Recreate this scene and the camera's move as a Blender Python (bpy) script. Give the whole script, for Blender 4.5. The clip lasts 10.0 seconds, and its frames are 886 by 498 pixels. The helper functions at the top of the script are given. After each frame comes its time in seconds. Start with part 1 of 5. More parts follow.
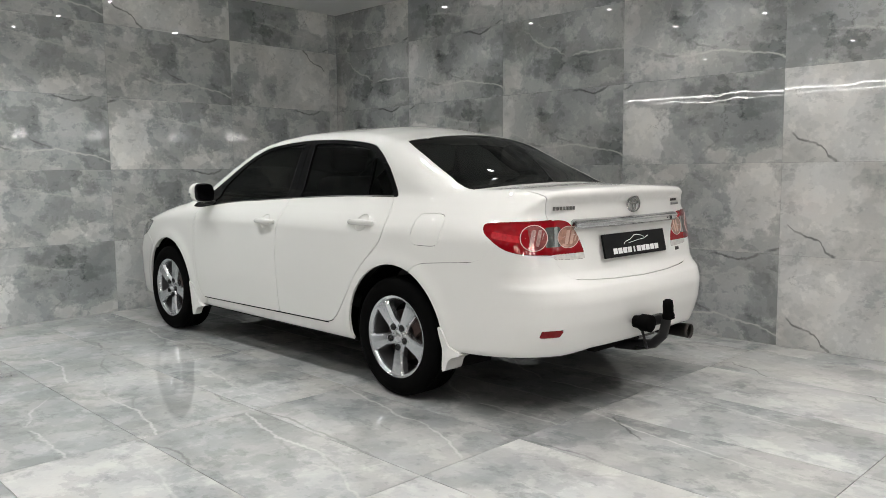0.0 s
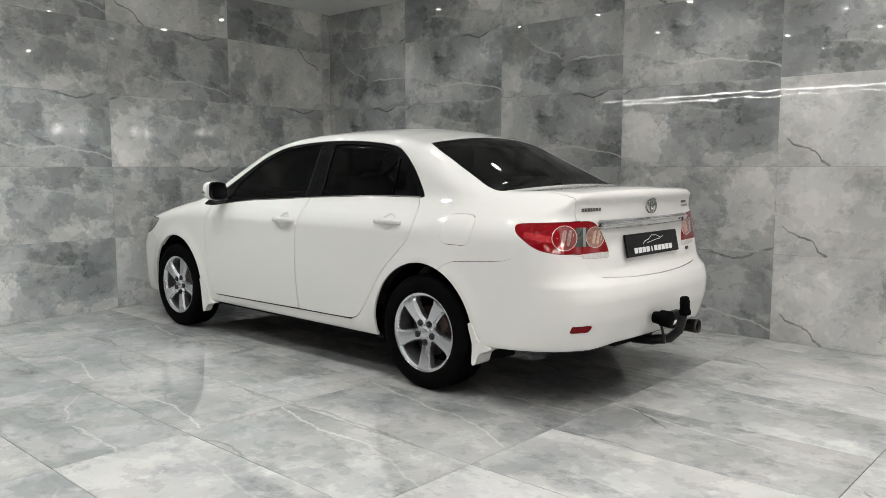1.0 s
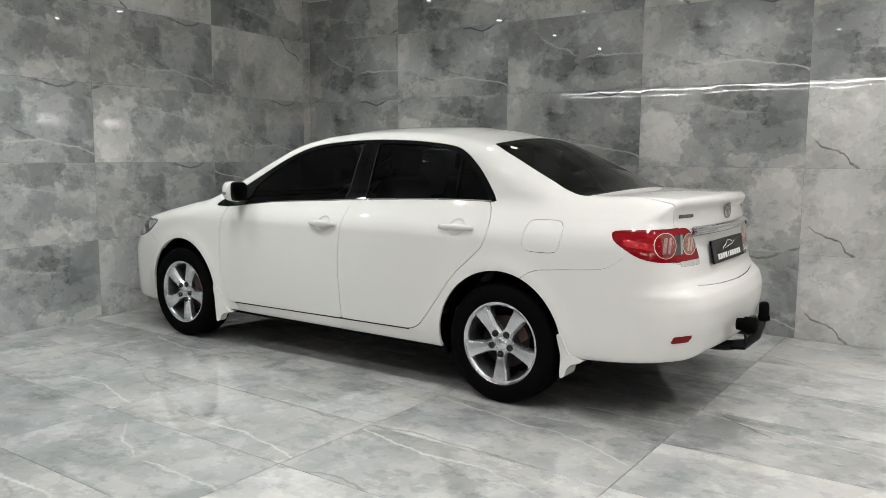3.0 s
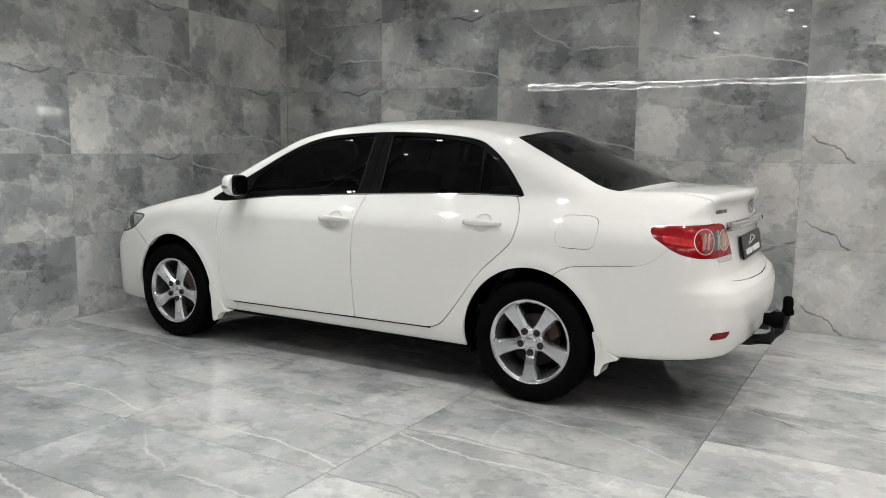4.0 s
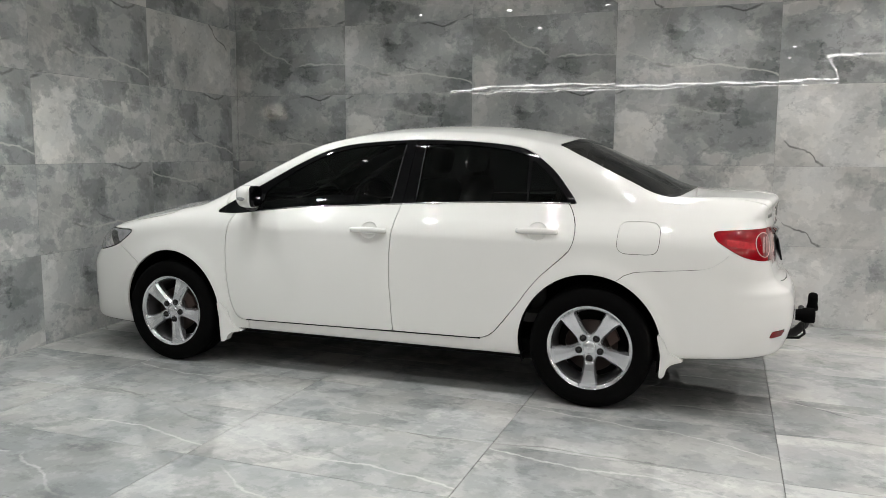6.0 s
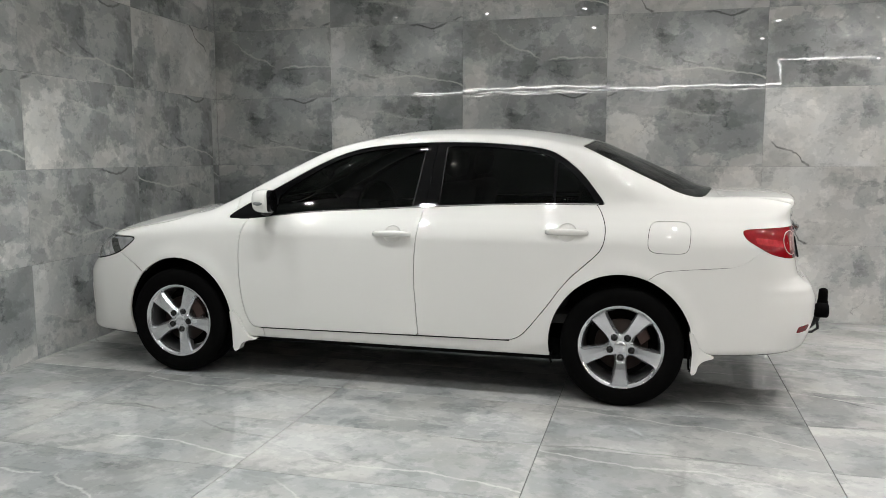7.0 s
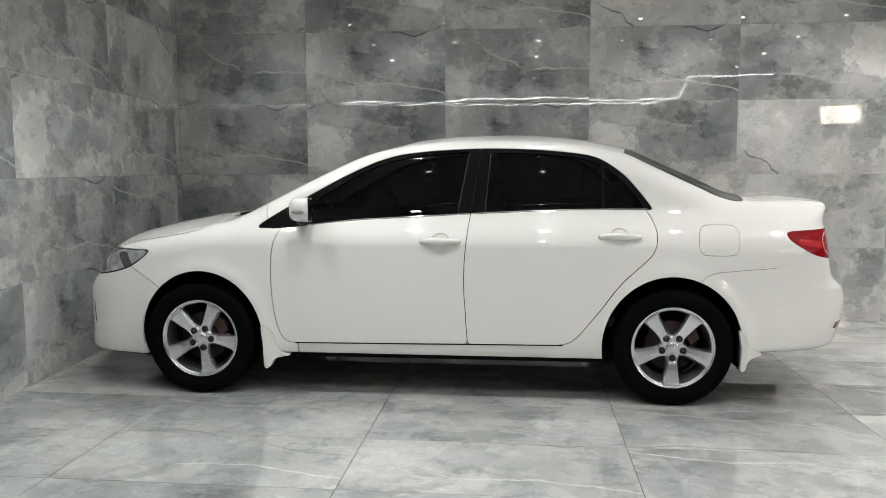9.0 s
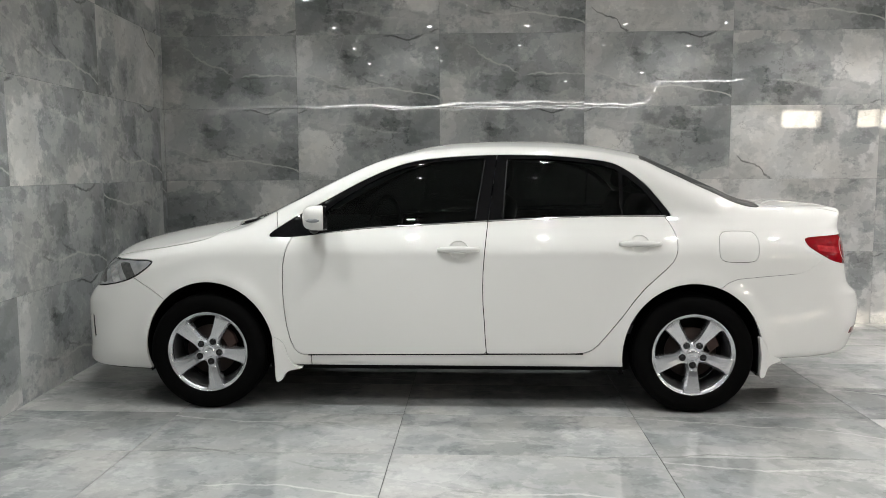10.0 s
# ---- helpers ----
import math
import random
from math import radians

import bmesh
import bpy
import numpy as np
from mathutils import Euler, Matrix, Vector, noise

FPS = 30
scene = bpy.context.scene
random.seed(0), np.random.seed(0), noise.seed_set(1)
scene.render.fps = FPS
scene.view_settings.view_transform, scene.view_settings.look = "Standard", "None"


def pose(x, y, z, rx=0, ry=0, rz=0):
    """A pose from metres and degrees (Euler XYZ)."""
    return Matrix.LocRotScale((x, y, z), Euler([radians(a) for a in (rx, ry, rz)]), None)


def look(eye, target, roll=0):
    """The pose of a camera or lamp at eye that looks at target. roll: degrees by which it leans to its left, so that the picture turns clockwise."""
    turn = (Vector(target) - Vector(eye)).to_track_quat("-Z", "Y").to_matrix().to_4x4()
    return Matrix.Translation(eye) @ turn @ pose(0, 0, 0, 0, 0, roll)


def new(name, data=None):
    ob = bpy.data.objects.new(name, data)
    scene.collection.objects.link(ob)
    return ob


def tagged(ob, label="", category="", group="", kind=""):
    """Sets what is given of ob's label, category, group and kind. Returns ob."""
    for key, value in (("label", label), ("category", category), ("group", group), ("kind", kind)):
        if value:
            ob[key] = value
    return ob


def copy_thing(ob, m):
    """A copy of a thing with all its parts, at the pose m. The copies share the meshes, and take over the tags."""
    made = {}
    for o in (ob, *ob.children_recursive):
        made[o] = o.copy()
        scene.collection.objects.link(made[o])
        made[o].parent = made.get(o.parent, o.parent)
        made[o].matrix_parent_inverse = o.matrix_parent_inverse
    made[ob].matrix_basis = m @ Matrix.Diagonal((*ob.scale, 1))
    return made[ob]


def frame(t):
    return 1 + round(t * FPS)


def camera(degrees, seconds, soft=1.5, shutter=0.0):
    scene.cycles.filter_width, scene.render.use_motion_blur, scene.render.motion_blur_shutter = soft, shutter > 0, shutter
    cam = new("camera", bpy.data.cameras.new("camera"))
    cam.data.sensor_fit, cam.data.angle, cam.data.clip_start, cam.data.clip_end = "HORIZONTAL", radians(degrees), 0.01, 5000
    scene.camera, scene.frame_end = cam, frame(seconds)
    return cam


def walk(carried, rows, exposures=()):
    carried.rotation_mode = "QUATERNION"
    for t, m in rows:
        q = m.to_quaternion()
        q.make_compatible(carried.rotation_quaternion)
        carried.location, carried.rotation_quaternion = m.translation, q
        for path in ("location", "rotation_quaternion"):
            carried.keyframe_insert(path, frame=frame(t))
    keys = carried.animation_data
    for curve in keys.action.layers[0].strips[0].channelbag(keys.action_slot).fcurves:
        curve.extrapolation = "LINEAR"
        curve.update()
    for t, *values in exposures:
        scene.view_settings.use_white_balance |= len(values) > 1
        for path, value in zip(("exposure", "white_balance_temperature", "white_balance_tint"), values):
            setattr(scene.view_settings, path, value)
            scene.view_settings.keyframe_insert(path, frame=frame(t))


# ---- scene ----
cam = camera(59.2, 10.0, soft=0.6)
PATH = [
    (0, (3.045, -3.487, 1.18), (1.626, -2.091, 0.98), -0.5),
    (0.5, (3.031, -3.648, 1.209), (1.645, -2.221, 1.006), -0.2),
    (1, (2.886, -3.85, 1.207), (1.546, -2.38, 0.999), -0.0),
    (1.5, (2.735, -3.998, 1.238), (1.442, -2.487, 1.024), 0.1),
    (2, (2.525, -4.037, 1.229), (1.284, -2.484, 1.011), 0.1),
    (2.5, (2.285, -4.091, 1.262), (1.093, -2.5, 1.037), 0.2),
    (3, (2.023, -4.256, 1.273), (0.885, -2.627, 1.039), 0.4),
    (4.5, (1.32, -4.512, 1.292), (0.416, -2.747, 1.031), 0.8),
    (5, (1.068, -4.689, 1.306), (0.262, -2.877, 1.044), 0.8),
    (5.5, (0.849, -4.743, 1.285), (0.109, -2.903, 1.032), 0.6),
    (6, (0.626, -4.761, 1.307), (-0.052, -2.895, 1.06), 0.3),
    (7.5, (-0.1, -4.941, 1.298), (-0.534, -3.002, 1.065), -0.1),
    (8, (-0.347, -4.992, 1.304), (-0.7, -3.037, 1.078), -0.1),
    (8.5, (-0.603, -5.081, 1.306), (-0.879, -3.112, 1.089), -0.1),
    (9, (-0.802, -5.003, 1.268), (-1.003, -3.024, 1.061), -0.1),
    (9.5, (-0.96, -4.953, 1.28), (-1.101, -2.968, 1.077), -0.2),
    (10, (-1.136, -4.939, 1.287), (-1.226, -2.951, 1.088), -0.2),
]
walk(cam, [(t, look(eye, target, roll)) for t, eye, target, roll in PATH])

# ---- light and room sizes ----
BACK_Y = 1.685          # tiled wall behind the car
CEIL_Z = 2.83
EAST_X, SOUTH_Y = 12.0, -12.0
CORNER = (-3.815, BACK_Y)
LEFT_TURN = math.radians(3.6)   # the left wall is a little out of square
DOWNLIGHT = 80.0      # glow of a downlight's face
BEAM = 46.0           # watts of its beam
LED = 19.0
DAYLIGHT = 9.0
EAST_DAYLIGHT = 25.0
WINDOW_WATTS = 9.0
EAST_WATTS = 24.0   # daylight through the far windows

world = bpy.data.worlds.new("world")
world.use_nodes = True
world.node_tree.nodes["Background"].inputs[0].default_value = (0.75, 0.85, 1.0, 1)
world.node_tree.nodes["Background"].inputs[1].default_value = 0.3
scene.world = world


# ---- materials ----
def material(name):
    m = bpy.data.materials.new(name)
    m.use_nodes = True
    return m, m.node_tree.nodes, m.node_tree.links, m.node_tree.nodes["Principled BSDF"]


def shade(name, color, rough=0.5, metal=0.0, coat=0.0, grain=0.0, bump=0.0, scale=200.0, spec=0.5, stain=0.0, coat_rough=0.03):
    """A plain surface with fine grain, wide stains and a little relief."""
    m, nodes, links, b = material(name)
    b.inputs["Roughness"].default_value = rough
    b.inputs["Metallic"].default_value = metal
    b.inputs["Coat Weight"].default_value = coat
    b.inputs["Coat Roughness"].default_value = coat_rough
    b.inputs["Specular IOR Level"].default_value = spec
    co = nodes.new("ShaderNodeTexCoord")
    small = nodes.new("ShaderNodeTexNoise")
    small.inputs["Scale"].default_value = scale
    small.inputs["Detail"].default_value = 4
    wide = nodes.new("ShaderNodeTexNoise")
    wide.inputs["Scale"].default_value = 3.0
    wide.inputs["Detail"].default_value = 5
    links.new(co.outputs["Object"], small.inputs["Vector"])
    links.new(co.outputs["Object"], wide.inputs["Vector"])
    v1 = nodes.new("ShaderNodeMapRange")
    v1.inputs[3].default_value, v1.inputs[4].default_value = 1 - grain, 1 + grain
    links.new(small.outputs["Fac"], v1.inputs[0])
    v2 = nodes.new("ShaderNodeMapRange")
    v2.inputs[3].default_value, v2.inputs[4].default_value = 1 - stain, 1 + stain
    links.new(wide.outputs["Fac"], v2.inputs[0])
    mul = nodes.new("ShaderNodeMath")
    mul.operation = "MULTIPLY"
    links.new(v1.outputs[0], mul.inputs[0])
    links.new(v2.outputs[0], mul.inputs[1])
    sc = nodes.new("ShaderNodeVectorMath")
    sc.operation = "SCALE"
    sc.inputs[0].default_value = color
    links.new(mul.outputs[0], sc.inputs["Scale"])
    links.new(sc.outputs[0], b.inputs["Base Color"])
    r = nodes.new("ShaderNodeMapRange")
    r.inputs[3].default_value, r.inputs[4].default_value = max(rough - 0.04, 0.01), rough + 0.05
    links.new(wide.outputs["Fac"], r.inputs[0])
    links.new(r.outputs[0], b.inputs["Roughness"])
    if bump:
        bn = nodes.new("ShaderNodeBump")
        bn.inputs["Strength"].default_value = bump
        bn.inputs["Distance"].default_value = 0.002
        links.new(small.outputs["Fac"], bn.inputs["Height"])
        links.new(bn.outputs[0], b.inputs["Normal"])
    return m


def lacquer(name, color):
    """Even sprayed paint under clear coat, with the faintest orange peel."""
    m, nodes, links, b = material(name)
    b.inputs["Base Color"].default_value = (*color, 1)
    b.inputs["Roughness"].default_value = 0.5
    b.inputs["Specular IOR Level"].default_value = 0.1
    b.inputs["Coat Weight"].default_value = 1.0
    b.inputs["Coat Roughness"].default_value = 0.025
    co = nodes.new("ShaderNodeTexCoord")
    peel = nodes.new("ShaderNodeTexNoise")
    peel.inputs["Scale"].default_value = 180
    links.new(co.outputs["Object"], peel.inputs["Vector"])
    bn = nodes.new("ShaderNodeBump")
    bn.inputs["Strength"].default_value = 0.02
    bn.inputs["Distance"].default_value = 0.001
    links.new(peel.outputs["Fac"], bn.inputs["Height"])
    links.new(bn.outputs[0], b.inputs["Coat Normal"])
    return m


def glowing(name, color, strength):
    m, nodes, links, b = material(name)
    b.inputs["Base Color"].default_value = (0.8, 0.8, 0.8, 1)
    b.inputs["Emission Color"].default_value = (*color, 1)
    b.inputs["Emission Strength"].default_value = strength
    return m


def tinted(name, color, clear, rough=0.02):
    """Dark film on glass: a clear share, coloured, below a glossy face."""
    m, nodes, links, b = material(name)
    b.inputs["Base Color"].default_value = (*[c * 0.004 for c in color], 1)
    b.inputs["Roughness"].default_value = rough
    b.inputs["IOR"].default_value = 1.45
    b.inputs["Specular IOR Level"].default_value = 0.17
    tr = nodes.new("ShaderNodeBsdfTransparent")
    tr.inputs[0].default_value = (*color, 1)
    mix = nodes.new("ShaderNodeMixShader")
    mix.inputs[0].default_value = clear
    links.new(b.outputs[0], mix.inputs[1])
    links.new(tr.outputs[0], mix.inputs[2])
    links.new(mix.outputs[0], nodes["Material Output"].inputs[0])
    return m


# one face of the porcelain range: base tone, torn patches (u, w, half sizes, step in tone), white veins and dark cracks as (u, w, strength);
# u runs along the tile, w from its top edge down, both from 0 to 1
FACES = {
    "vein": dict(base=0.44, patches=((0.10, 0.40, 0.22, 0.50, 0.12), (0.30, 0.86, 0.22, 0.16, 0.10), (0.42, 0.38, 0.10, 0.22, -0.15), (0.72, 0.26, 0.16, 0.28, 0.05), (0.90, 0.88, 0.13, 0.16, -0.16), (0.93, 0.45, 0.09, 0.28, -0.12), (0.47, 0.62, 0.07, 0.10, -0.12), (0.30, 0.12, 0.12, 0.12, -0.05)),
                 veins=(((0.0, 0.48, 0.45), (0.08, 0.52, 0.5), (0.16, 0.60, 0.45), (0.28, 0.70, 0.35), (0.38, 0.745, 0.5), (0.46, 0.75, 0.9), (0.58, 0.735, 1.0), (0.66, 0.72, 1.0), (0.74, 0.765, 0.9), (0.86, 0.80, 1.0), (0.95, 0.845, 1.0), (1.0, 0.885, 0.9)),
                        ((0.0, 0.5, 0.0), (0.24, 0.55, 0.0), (0.26, 0.50, 0.35), (0.29, 0.36, 0.3), (0.33, 0.10, 0.35), (0.345, 0.0, 0.3), (0.35, 0.0, 0.0), (1.0, 0.0, 0.0))),
                 cracks=(((0.0, 0.02, 0.0), (0.60, 0.02, 0.0), (0.63, 0.02, 0.7), (0.70, 0.045, 1.0), (0.77, 0.075, 1.0), (0.82, 0.06, 0.9), (0.88, 0.015, 0.7), (0.90, 0.01, 0.0)),
                         ((0.0, 0.9, 0.0), (0.24, 0.68, 0.0), (0.27, 0.70, 0.6), (0.34, 0.735, 0.7), (0.38, 0.75, 0.0), (0.44, 0.55, 0.0), (0.50, 0.64, 0.6), (0.60, 0.70, 0.4), (0.62, 0.72, 0.0)))),
    "double": dict(base=0.37, patches=((0.09, 0.72, 0.10, 0.28, 0.15), (0.38, 0.66, 0.15, 0.22, -0.15), (0.74, 0.24, 0.16, 0.26, 0.05), (0.78, 0.92, 0.26, 0.10, 0.13), (0.12, 0.20, 0.12, 0.20, -0.08), (0.66, 0.66, 0.08, 0.10, -0.09), (0.95, 0.70, 0.05, 0.20, -0.07)),
                   veins=(((0.0, 0.1, 0.0), (0.18, 0.13, 0.2), (0.24, 0.20, 0.5), (0.32, 0.34, 0.8), (0.40, 0.42, 0.7), (0.47, 0.45, 0.8), (0.53, 0.52, 0.6), (0.57, 0.60, 0.0), (0.60, 0.56, 0.0), (0.62, 0.55, 0.8), (0.68, 0.53, 0.9), (0.75, 0.555, 0.9), (0.85, 0.54, 0.7), (1.0, 0.555, 0.7)),
                          ((0.0, 0.5, 0.0), (0.82, 0.42, 0.0), (0.85, 0.38, 0.35), (0.87, 0.20, 0.4), (0.885, 0.0, 0.3), (0.90, 0.0, 0.0))),
                   cracks=(((0.0, 0.5, 0.0), (0.60, 0.57, 0.0), (0.63, 0.575, 0.5), (0.72, 0.585, 0.6), (0.80, 0.57, 0.0), (0.97, 0.9, 0.0), (1.0, 0.9, 0.5)),)),
    "block": dict(base=0.50, patches=((0.14, 0.64, 0.15, 0.40, 0.24), (0.20, 0.16, 0.20, 0.15, 0.07), (0.57, 0.15, 0.19, 0.15, -0.17), (0.88, 0.22, 0.14, 0.24, -0.10), (0.78, 0.56, 0.22, 0.22, -0.06), (0.67, 0.90, 0.11, 0.13, 0.18), (0.90, 0.90, 0.10, 0.13, 0.18), (0.36, 0.40, 0.10, 0.12, -0.05), (0.44, 0.86, 0.08, 0.16, -0.03)),
                  veins=(((0.0, 0.2, 0.25), (0.2, 0.20, 0.3), (0.40, 0.24, 0.35), (0.55, 0.31, 0.5), (0.70, 0.35, 0.4), (0.8, 0.36, 0.0)),),
                  cracks=(((0.0, 0.06, 0.6), (0.03, 0.05, 0.8), (0.06, 0.03, 0.5), (0.07, 0.03, 0.0), (0.52, 0.92, 0.0), (0.55, 0.86, 0.2), (0.58, 0.80, 0.35), (0.62, 0.74, 0.3), (0.66, 0.72, 0.0), (0.76, 0.68, 0.0), (0.80, 0.76, 0.3), (0.84, 0.72, 0.25), (0.90, 0.68, 0.0)),)),
    "crack": dict(base=0.63, patches=((0.64, 0.36, 0.08, 0.18, -0.15), (0.88, 0.40, 0.13, 0.42, -0.15), (0.80, 0.06, 0.08, 0.08, -0.12), (0.20, 0.40, 0.20, 0.38, 0.07), (0.45, 0.82, 0.24, 0.14, 0.05), (0.40, 0.12, 0.16, 0.10, -0.06), (0.12, 0.90, 0.05, 0.07, -0.06)),
                  veins=(((0.0, 0.3, 0.0), (0.66, 0.2, 0.0), (0.70, 0.30, 0.4), (0.715, 0.6, 0.4), (0.73, 0.95, 0.3), (0.74, 0.99, 0.0)),),
                  cracks=(((0.0, 0.66, 0.0), (0.04, 0.67, 0.0), (0.055, 0.69, 0.8), (0.08, 0.745, 1.0), (0.13, 0.79, 1.0), (0.19, 0.825, 1.0), (0.215, 0.86, 1.0), (0.235, 0.92, 1.0), (0.285, 0.985, 0.9), (0.30, 0.99, 0.0), (0.80, 0.05, 0.0), (0.82, 0.04, 0.6), (0.86, 0.02, 0.5), (0.88, 0.0, 0.0)),)),
    "scratch": dict(base=0.46, patches=((0.46, 0.06, 0.16, 0.12, -0.18), (0.12, 0.45, 0.14, 0.40, -0.14), (0.70, 0.60, 0.28, 0.30, 0.10), (0.30, 0.80, 0.10, 0.12, 0.08)),
                    veins=(((0.0, 0.09, 0.8), (0.11, 0.16, 0.9), (0.27, 0.25, 1.0), (0.41, 0.29, 0.9), (0.53, 0.32, 0.9), (0.70, 0.37, 0.5), (1.0, 0.46, 0.3)),),
                    cracks=(((0.0, 0.05, 0.0), (0.10, 0.09, 0.0), (0.11, 0.11, 1.2), (0.14, 0.16, 1.2), (0.20, 0.24, 1.2), (0.27, 0.33, 1.2), (0.32, 0.40, 1.2), (0.33, 0.41, 0.0)),
                            ((0.0, 0.99, 0.0), (0.06, 0.99, 0.7), (0.15, 0.96, 0.8), (0.23, 0.95, 0.8), (0.33, 0.98, 0.7), (0.40, 0.99, 0.0)))),
    "streak": dict(base=0.45, patches=((0.16, 0.55, 0.20, 0.34, -0.10), (0.60, 0.62, 0.24, 0.26, 0.08), (0.90, 0.20, 0.12, 0.20, -0.10)),
                   veins=(((0.0, 0.08, 0.8), (0.18, 0.15, 1.0), (0.36, 0.21, 0.9), (0.51, 0.29, 1.0), (0.60, 0.26, 0.7), (0.75, 0.36, 0.8), (0.84, 0.43, 0.9), (0.93, 0.53, 0.8), (1.0, 0.60, 0.4)),),
                   cracks=(((0.0, 0.99, 0.4), (0.09, 0.975, 0.8), (0.19, 0.93, 1.0), (0.24, 0.945, 1.0), (0.37, 0.96, 0.9), (0.58, 0.97, 0.8), (0.76, 0.985, 0.5), (0.80, 0.99, 0.0)),)),
    "branch": dict(base=0.42, patches=((0.30, 0.30, 0.24, 0.24, -0.10), (0.80, 0.50, 0.20, 0.40, 0.06), (0.10, 0.85, 0.14, 0.14, 0.08)),
                   veins=(((0.0, 0.66, 0.0), (0.37, 0.67, 0.0), (0.40, 0.66, 0.9), (0.55, 0.64, 1.0), (0.65, 0.63, 1.0), (0.80, 0.72, 1.0), (0.92, 0.79, 1.0), (1.0, 0.82, 0.8)),),
                   cracks=(((0.0, 0.2, 0.0), (0.62, 0.20, 0.0), (0.66, 0.24, 0.6), (0.78, 0.35, 0.6), (0.97, 0.40, 0.5), (1.0, 0.4, 0.3)),)),
}


def stone(name, face, lo=0.115, hi=0.82, lift=0.0, soft=1.0, drawn=1.0, strong=1.05, rough=0.011, wave=0.15, shine=1.58):
    """Polished grey marble-look porcelain after one of the faces: clouded ground, torn patches, veins and cracks; UV 'stone' in metres, 'local' from 0 to 1."""
    m, nodes, links, b = material(name)
    look_of = FACES[face]

    def calc(op, *values):
        n = nodes.new("ShaderNodeMath")
        n.operation = op
        for i, v in enumerate(values):
            if isinstance(v, (int, float)):
                n.inputs[i].default_value = v
            else:
                links.new(v, n.inputs[i])
        return n.outputs[0]

    def vec(op, a, c):
        n = nodes.new("ShaderNodeVectorMath")
        n.operation = op
        for i, v in enumerate((a, c)):
            if isinstance(v, tuple):
                n.inputs[i].default_value = v
            else:
                links.new(v, n.inputs[i])
        return n.outputs[0]

    def ramp(value, lo, hi, a=0.0, c=1.0, smooth=True):
        n = nodes.new("ShaderNodeMapRange")
        n.interpolation_type = "SMOOTHSTEP" if smooth else "LINEAR"
        for i, v in enumerate((lo, hi, a, c)):
            n.inputs[i + 1].default_value = v
        links.new(value, n.inputs[0])
        return n.outputs[0]

    uv = nodes.new("ShaderNodeUVMap")
    uv.uv_map = "stone"
    loc = nodes.new("ShaderNodeUVMap")
    loc.uv_map = "local"

    def noise_of(scale, detail=5.0, rough_=0.55, shift=0.0, colour=False, stretch=1.0):
        n = nodes.new("ShaderNodeTexNoise")
        for key, v in (("Scale", scale), ("Detail", detail), ("Roughness", rough_)):
            n.inputs[key].default_value = v
        place = vec("ADD", uv.outputs[0], (shift, shift * 0.7, shift))
        if stretch != 1.0:
            place = vec("MULTIPLY", place, (1.0 / stretch, stretch, 1.0))
        links.new(place, n.inputs["Vector"])
        return n.outputs["Color" if colour else "Fac"]

    # places on the tile, torn at two scales
    torn = vec("MULTIPLY", vec("SUBTRACT", noise_of(2.8, 9, 0.62, 3.0, True), (0.5, 0.5, 0.5)), (0.26, 0.50, 0.0))
    place = vec("ADD", loc.outputs[0], torn)
    clouds, broad = noise_of(1.5, 3, 0.5, 7.0), noise_of(2.3, 9, 0.57, 11.0)
    flakes, scraps = noise_of(4.6, 9, 0.61, 43.0), noise_of(5.2, 9, 0.63, 23.0, stretch=1.2)
    tone = calc("ADD", 0.46 + (look_of["base"] - 0.46) * min(strong, 0.75) / 0.75 + lift - 0.20, calc("MULTIPLY", ramp(clouds, 0.25, 0.75), 0.22))
    for field, level, edge, step in ((broad, 0.54, 0.012, 0.09), (broad, 0.43, 0.016, 0.05), (flakes, 0.57, 0.014, 0.08), (flakes, 0.41, 0.016, 0.05), (scraps, 0.58, 0.012, -0.11), (scraps, 0.66, 0.012, -0.07), (noise_of(12.0, 7, 0.62, 61.0), 0.62, 0.02, 0.07), (noise_of(13.0, 7, 0.62, 77.0), 0.62, 0.02, -0.07)):
        tone = calc("ADD", tone, calc("MULTIPLY", ramp(field, level - edge * soft, level + edge * soft), step))
    ragged = calc("ADD", calc("MULTIPLY", calc("SUBTRACT", flakes, 0.5), 2.4), calc("MULTIPLY", calc("SUBTRACT", noise_of(11.0, 8, 0.66, 19.0), 0.5), 1.7))
    for u, w, hu, hw, step in look_of["patches"]:
        away = nodes.new("ShaderNodeSeparateXYZ")
        links.new(vec("DIVIDE", vec("SUBTRACT", place, (u, 1 - w, 0.0)), (hu, hw, 1.0)), away.inputs[0])
        far = calc("POWER", calc("ADD", calc("POWER", calc("ABSOLUTE", away.outputs[0]), 3.0), calc("POWER", calc("ABSOLUTE", away.outputs[1]), 3.0)), 0.333)
        tone = calc("ADD", tone, calc("MULTIPLY", ramp(calc("ADD", far, ragged), 0.80, 1.12, 1.0, 0.0), step * strong))
    tone = calc("ADD", tone, calc("MULTIPLY", calc("SUBTRACT", noise_of(48, 5, 0.6, 5.0), 0.5), 0.09))
    cr = nodes.new("ShaderNodeValToRGB")
    cr.color_ramp.elements[0].position, cr.color_ramp.elements[0].color = 0.0, (lo * 0.92, lo, lo * 1.0, 1)
    cr.color_ramp.elements[1].position, cr.color_ramp.elements[1].color = 1.0, (hi * 1.015, hi, hi * 0.97, 1)
    mid = cr.color_ramp.elements.new(0.42)
    mid.color = ((lo + (hi - lo) * 0.34) * 0.965, lo + (hi - lo) * 0.34, (lo + (hi - lo) * 0.34) * 1.0, 1)
    links.new(tone, cr.inputs[0])

    sep = nodes.new("ShaderNodeSeparateXYZ")
